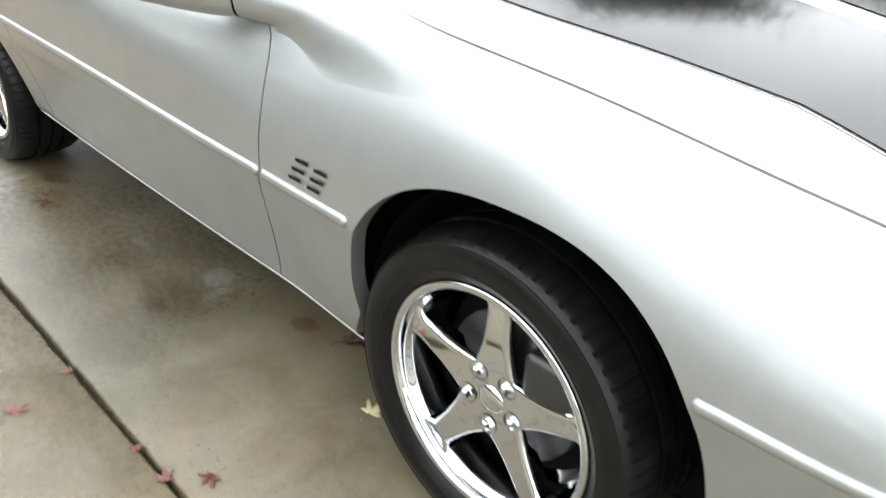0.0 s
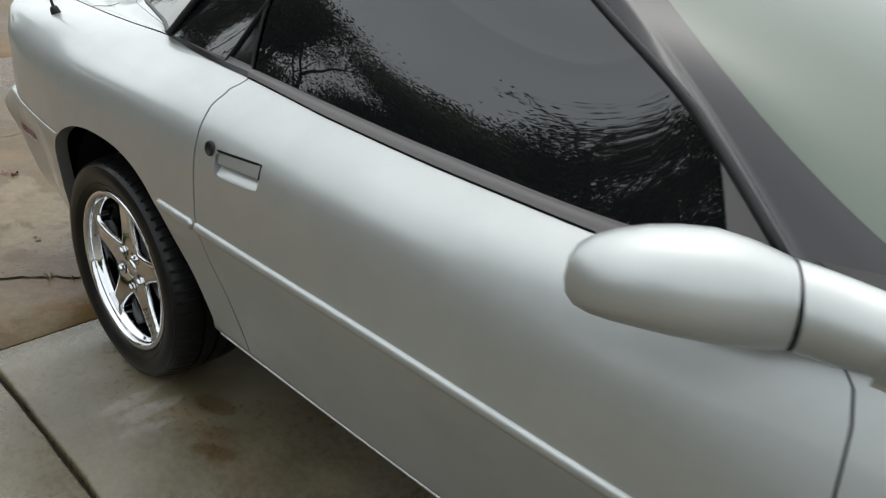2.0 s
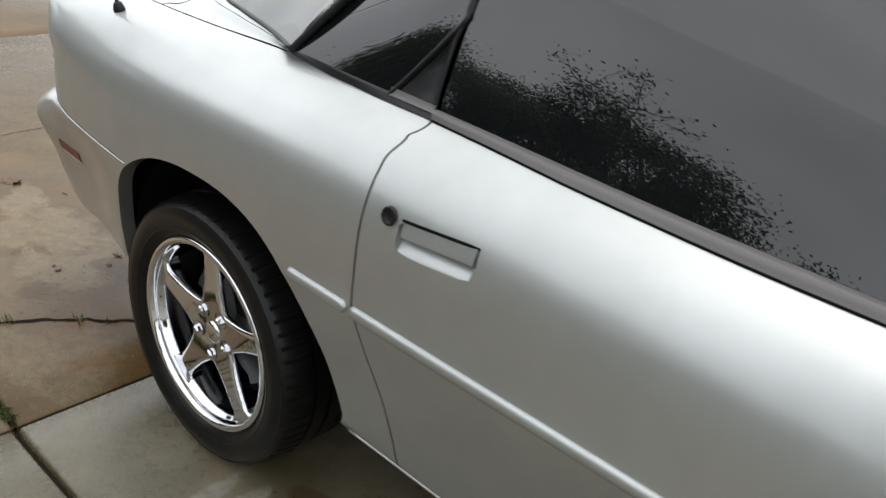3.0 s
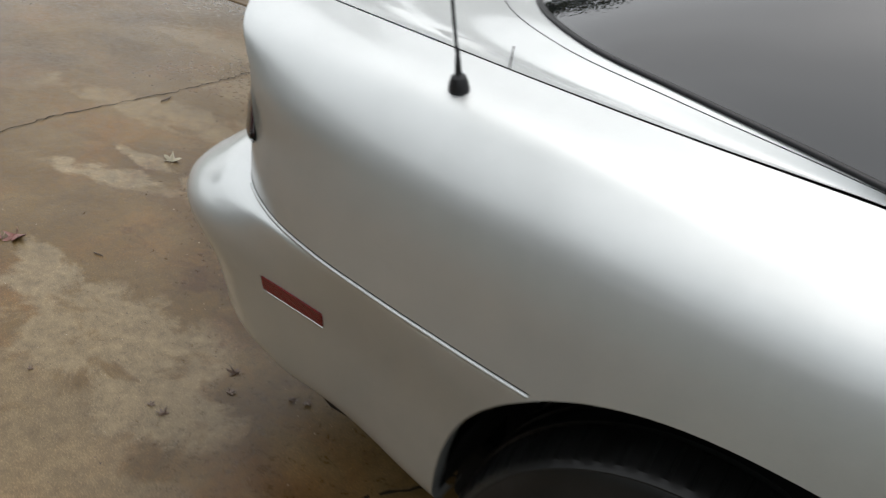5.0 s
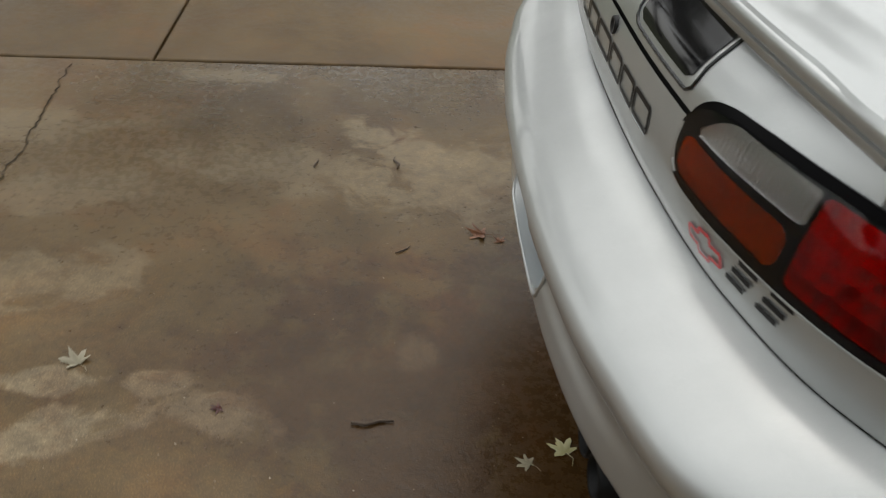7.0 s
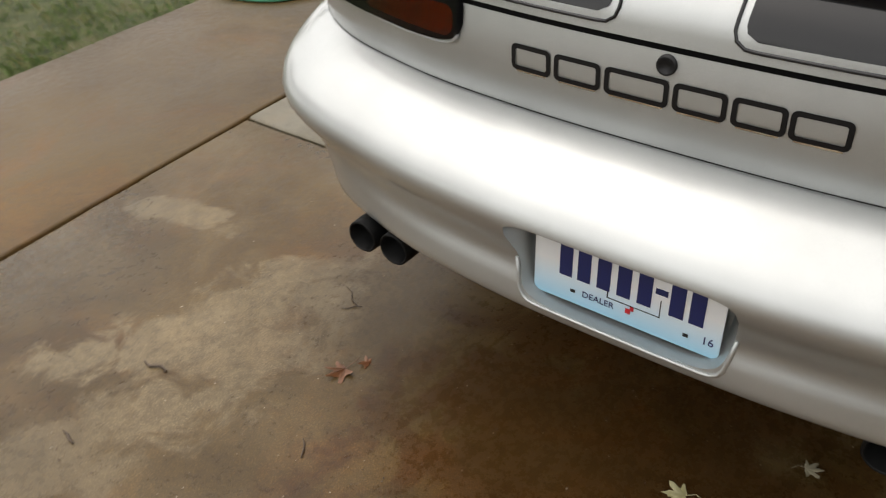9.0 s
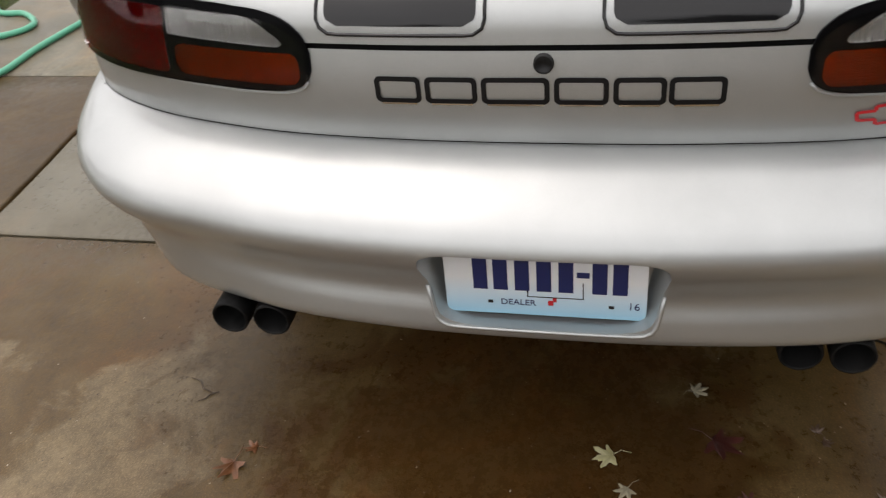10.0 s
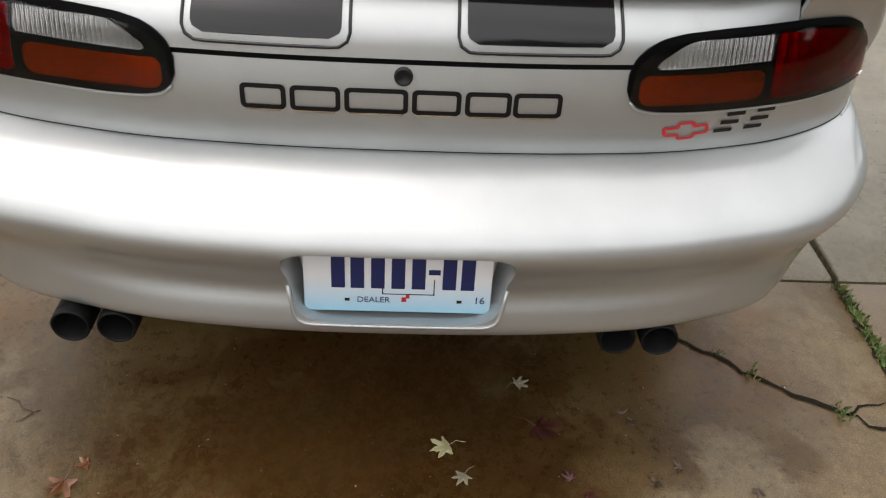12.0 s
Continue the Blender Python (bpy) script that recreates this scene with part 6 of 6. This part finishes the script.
YELLOW = leaf_material("yellow_leaf", (0.42, 0.38, 0.17), (0.50, 0.47, 0.30))
REDL = leaf_material("red_leaf", (0.070, 0.015, 0.011), (0.038, 0.012, 0.009))
ORANGE = leaf_material("orange_leaf", (0.19, 0.072, 0.028), (0.13, 0.055, 0.022))
BROWNL = leaf_material("brown_leaf", (0.085, 0.048, 0.028), (0.05, 0.03, 0.018))
PINKL = leaf_material("faded_red_leaf", (0.17, 0.062, 0.048), (0.11, 0.042, 0.032))
PALEL = leaf_material("pale_leaf", (0.30, 0.27, 0.19), (0.24, 0.21, 0.14))
TAIL_LEAVES = [(-0.960, -0.111, .042, .15, 20, YELLOW, "yellow maple leaf lying on the wet concrete"),
    (-0.902, -0.298, .058, .25, 150, REDL, "dark red maple leaf lying on wet concrete"),
    (-1.064, 0.631, .048, .5, 80, ORANGE, "curled orange leaf lying on the stained concrete"),
    (-0.776, -0.267, .030, .3, 200, PALEL, "pale faded leaf lying under the bumper"),
    (-1.034, -0.141, .030, .05, 60, PALEL, "pale leaf pressed flat on the concrete"),
    (-1.042, -0.356, .026, .4, 300, REDL, "small dark red leaf on the concrete"),
    (-1.075, -0.385, .018, .4, 100, REDL, "small dark red leaf on the concrete"),
    (-1.006, -0.587, .018, .6, 10, BROWNL, "small brown leaf lying on the concrete"),
    (-0.86, -0.49, .020, .5, 250, BROWNL, "small brown leaf lying on the concrete"),
    (-1.644, -0.008, .022, .5, 120, REDL, "small dark red leaf on the concrete")]
MORE_TAIL_LEAVES = [(-1.955, 0.108, .042, .6, 40, PALEL, "pale curled leaf lying on the concrete"),
    (-1.885, -0.512, .045, .7, 230, PINKL, "faded red leaf lying on the concrete"),
    (-1.90, -0.56, .028, .6, 30, PINKL, "faded red leaf lying on the concrete"),
    (-1.06, -0.73, .020, .5, 70, BROWNL, "small brown leaf lying on the concrete"),
    (-1.382, -0.824, .012, .5, 70, BROWNL, "tiny brown leaf on the concrete"),
    (-0.884, -0.50, .020, .6, 170, BROWNL, "small brown leaf lying on the concrete"),
    (-1.104, -0.73, .014, .5, 0, BROWNL, "tiny brown leaf on the concrete"),
    (-1.043, -0.529, .024, .7, 70, BROWNL, "curled brown leaf lying on the concrete"),
    (-1.024, 0.598, .026, .6, 10, ORANGE, "curled orange leaf lying on the stained concrete")]
FRONT_LEAVES = [(2.154, -0.782, .046, .3, 15, YELLOW, "yellow-green maple leaf beside the front tyre"),
    (2.083, -1.173, .038, .5, 190, PINKL, "faded red leaf lying by the joint"),
    (2.023, -1.262, .034, .6, 60, PINKL, "faded red leaf lying in the joint"),
    (1.51, -1.250, .026, .5, 100, PINKL, "faded red leaf lying in the joint"),
    (1.878, -1.258, .028, .6, 270, PINKL, "faded red leaf lying in the joint"),
    (1.881, -0.640, .050, .7, 330, BROWNL, "curled brown leaf lying under the sill"),
    (1.93, -0.60, .045, .8, 120, BROWNL, "curled brown leaf lying under the sill"),
    (1.575, -1.421, .045, .3, 20, PINKL, "faded red leaf lying on the slab"),
    (0.987, -1.40, .045, .3, 210, PINKL, "faded red leaf lying on the slab")]
for k, (x, y, size, curl, turn, m_, lab) in enumerate(TAIL_LEAVES + MORE_TAIL_LEAVES + FRONT_LEAVES):
    ob = tagged(part("fallen_leaf", leaf_bm(size, curl, 300 + k), m_), lab, "leaf", "fallen leaves")
    ob.matrix_basis = pose(x, y, 0.0005, 0, 0, turn)
TWIG = mat("twig_bark", (0.075, 0.052, 0.036), 0.8)
for x, y, ln, turn, r in ((-1.340, -0.041, .085, 4, .004), (-0.868, 0.79, .08, 60, .0018), (-0.90, 0.76, .05, 130, .0015), (-1.535, 0.969, .05, 80, .003), (-1.30, 0.99, .07, 95, .003), (-2.36, 0.45, .06, 100, .003), (-1.66, -0.42, .03, 10, .002), (-1.28, 0.55, .05, 40, .002)):
    rnd = random.Random(int(ln * 1000) + turn)
    ob = part("twig", tube_bm([(-ln / 2, 0, r), (-ln / 6, rnd.uniform(-.1, .1) * ln, r * 1.3), (ln / 6, rnd.uniform(-.1, .1) * ln, r), (ln / 2, 0, r)], [r * .7, r, r * .9, r * .5], 6), TWIG)
    tagged(ob, "small dark twig lying on the concrete", "twig", "fallen twigs")
    ob.matrix_basis = pose(x, y, 0.001, 0, 0, turn)
rnd = random.Random(77)
bm = bmesh.new()
for _ in range(2200):
    x, y = rnd.uniform(-2.4, 2.2) if rnd.random() < 0.4 else rnd.uniform(-2.0, -0.4), rnd.uniform(-1.15, 1.6)
    s_ = rnd.uniform(.0007, .0024)
    vs = [bm.verts.new((x + s_ * math.cos(a) * rnd.uniform(.6, 1.6), y + s_ * math.sin(a), .001 + s_ * rnd.uniform(0, .6))) for a in (0, 1.6, 3.1, 4.7)]
    bm.faces.new(vs)
GRIT = mat("loose_grit", (0.2, 0.15, 0.1), 0.7)
n_, l_, b_ = nodes_of(GRIT)
g_ = n_.new("ShaderNodeNewGeometry")
l_.new(ramp(GRIT, g_.outputs["Random Per Island"], [(0.0, (0.03, 0.02, 0.015)), (0.55, (0.09, 0.05, 0.03)), (0.85, (0.22, 0.17, 0.11)), (1.0, (0.36, 0.31, 0.24))]).outputs[0], b_.inputs["Base Color"])
tagged(part("loose_grit", bm, GRIT, kind="stuff", smooth=False), "fine loose grit and leaf crumbs on the concrete", "grit")

HOSE = mat("green_hose", (0.10, 0.42, 0.27), 0.35)
hose_at = hermite(np.arange(14), [(2.6, 3.3), (1.9, 3.2), (1.37, 2.85), (1.31, 2.66), (1.18, 2.53), (1.06, 2.60), (0.98, 2.86), (0.72, 3.02), (0.51, 2.95), (0.415, 2.76), (0.475, 2.49), (0.67, 2.365), (0.95, 2.34), (1.45, 2.24)])
hp = [(x, y, 0.0132) for x, y in hose_at(np.linspace(0, 13, 130))]
tagged(part("garden_hose", tube_bm(hp, 0.0132, 10), HOSE), "mint green garden hose looped on the slab and lawn", "hose")
# ---- trees round the place, seen in the glass and the paint ----
BARK = mat("tree_bark", (0.055, 0.043, 0.033), 0.85)
bump(BARK, noise_node(BARK, 25, 5, stretch=(1, 1, .2)).outputs["Fac"], 0.8, 0.02)
LEAF = mat("tree_leaves", (0.05, 0.07, 0.02), 0.6)
n_, l_, b_ = nodes_of(LEAF)
g_ = n_.new("ShaderNodeNewGeometry")
l_.new(ramp(LEAF, g_.outputs["Random Per Island"], [(0.0, (0.022, 0.036, 0.010)), (0.6, (0.05, 0.07, 0.018)), (0.9, (0.10, 0.08, 0.02)), (1.0, (0.14, 0.075, 0.02))]).outputs[0], b_.inputs["Base Color"])


def grow(bm, tips, p, d, length, r, depth, rnd):
    n = 4
    pts, rad = [p], [r]
    for i in range(n):
        d = (d + Vector((rnd.gauss(0, .16), rnd.gauss(0, .16), rnd.gauss(.03, .10)))).normalized()
        p = p + d * length / n
        pts.append(p)
        rad.append(r * (1 - 0.45 * (i + 1) / n))
    tube_bm(pts, rad, 6 if depth > 1 else 4, bm)
    if depth <= 2:
        tips.extend(pts[1:])
    if depth == 0:
        return
    for k in range(rnd.choice((3, 4)) if depth > 1 else 4):
        f = rnd.uniform(.35, 1)
        base = pts[min(n, 1 + int(f * n))] if k else pts[-1]
        a, lean = rnd.uniform(0, 6.28), rnd.uniform(.45, 1.1)
        side = Vector((math.cos(a), math.sin(a), 0))
        grow(bm, tips, base, (d * math.cos(lean) + side * math.sin(lean)).normalized(), length * rnd.uniform(.5, .75), rad[-1] * .75, depth - 1, rnd)


def tree(seed, tall, leaves, spread, forks=4):
    rnd = random.Random(seed)
    root = empty("tree", "low bushy tree with dark green leaves" if forks < 4 else "broad leafy tree with dark green autumn foliage" if leaves > 5 else "thinly leaved tree with bare dark branches", "tree", "trees round the driveway")
    bm, tips = bmesh.new(), []
    grow(bm, tips, Vector((0, 0, -0.1)), Vector((0, 0, 1)), tall * .42, tall * .022, forks, rnd)
    part("trunk", bm, BARK, root)
    lb = bmesh.new()
    for t in tips:
        for _ in range(leaves if rnd.random() < .85 else 1):
            c = t + Vector((rnd.gauss(0, spread), rnd.gauss(0, spread), rnd.gauss(0, spread * .7)))
            s_ = rnd.uniform(.05, .105) * (1 if forks > 3 else 2.1)
            u = Vector((rnd.gauss(0, 1), rnd.gauss(0, 1), rnd.gauss(0, .6))).normalized()
            w_ = u.orthogonal().normalized()
            lb.faces.new([lb.verts.new(c + u * s_), lb.verts.new(c + w_ * s_ * .5), lb.verts.new(c - u * s_), lb.verts.new(c - w_ * s_ * .5)])
    part("crown", lb, LEAF, root, smooth=False)
    return root


kinds = [tree(1, 10.0, 22, .50), tree(2, 9.0, 24, .52), tree(3, 10.5, 1, .25), tree(4, 8.0, 22, 1.1, 3), tree(5, 8.5, 22, 1.1, 3)]
# the skyline beside the driveway: bearing in degrees, distance and height in metres, kind
SKYLINE = [(-172, 17, 6.5, 0), (-163, 17, 5.8, 1), (-156, 16, 6.6, 0), (-150, 16, 8.4, 1), (-145, 15.5, 7.0, 0), (-141, 15, 5.2, 1), (-136, 15, 3.8, 0), (-131, 15, 6.0, 1), (-127, 15.5, 6.8, 0),
           (-123, 15, 7.4, 1), (-120, 16, 10.0, 2), (-118, 15, 7.4, 0), (-113, 15, 6.6, 1), (-108, 15, 5.8, 0), (-103, 15, 4.0, 1), (-98, 15, 3.4, 0), (-92, 16, 3.2, 1), (-84, 16, 5.0, 0), (-75, 16, 6.0, 1), (-64, 17, 8.0, 0), (-52, 18, 9.0, 1)]
SKYLINE += [(a, 13.0 + (a % 3) * 0.4, 2.3 + 0.3 * (a % 4), 3 + (a // 4) % 2) for a in range(-168, -70, 4)]
SKYLINE += [(a, 14.5 + (a % 5) * 0.3, 3.6 + 0.35 * (a % 3), 3 + (a // 3) % 2) for a in range(-171, -138, 3)]
RIGHT_TREES = [(1.0 + d * math.cos(radians(a)), -0.85 + d * math.sin(radians(a)), h / 10, k) for a, d, h, k in SKYLINE]
OTHER_TREES = [(-12.5, 15, 1.2, 0), (-7.6, 11.0, 1.12, 1), (-16, 19, 0.8, 0), (-9, 20, 0.75, 1), (-3, 19, 0.8, 0), (3, 20, 0.75, 1), (9, 19, 0.8, 0), (16, 18, 0.8, 1), (23, 13, 0.8, 0), (26, 5, 0.7, 1), (27, -3, 0.7, 0), (-6, 16, 0.4, 1), (0, 16.5, 0.4, 0), (6, 16, 0.4, 1), (-27, 9, 0.7, 0), (-31, -2, 0.6, 1), (-27, -9, 1.0, 0)]
for k, (x, y, size, which) in enumerate(RIGHT_TREES + OTHER_TREES):
    ob = copy_thing(kinds[which], Matrix.Translation((x, y, 0)) @ Matrix.Rotation(k * 2.4, 4, "Z"))
    ob.scale = (size, size, size)
for k, root in enumerate(kinds):
    root.matrix_basis = pose((-30, 30, 34, 31, 36)[k], (-18, 20, 16, 12, 8)[k], 0)


# a rough hedge under the trees
bm = bmesh.new()
rnd = random.Random(21)
verts, faces = [], []
for _ in range(24000):
    x = rnd.uniform(-32, 16)
    top = 1.7 + 0.6 * math.sin(x * 0.9) + 0.4 * math.sin(x * 2.3 + 1)
    c = Vector((x, -10.6 + rnd.gauss(0, 0.45), top * rnd.random() ** 0.7))
    u = Vector((rnd.gauss(0, 1), rnd.gauss(0, 1), rnd.gauss(0, 1))).normalized()
    w_ = u.orthogonal().normalized()
    s_ = rnd.uniform(.10, .2)
    k = len(verts)
    verts += [c + u * s_, c + w_ * s_ * .6, c - u * s_, c - w_ * s_ * .6]
    faces.append((k, k + 1, k + 2, k + 3))
bm.free()
hedge_me = bpy.data.meshes.new("hedge")
hedge_me.from_pydata([tuple(v) for v in verts], [], faces)
hedge_me.materials.append(LEAF)
tagged(new("hedge", hedge_me), "rough dark green hedge along the lawn", "hedge", kind="stuff")
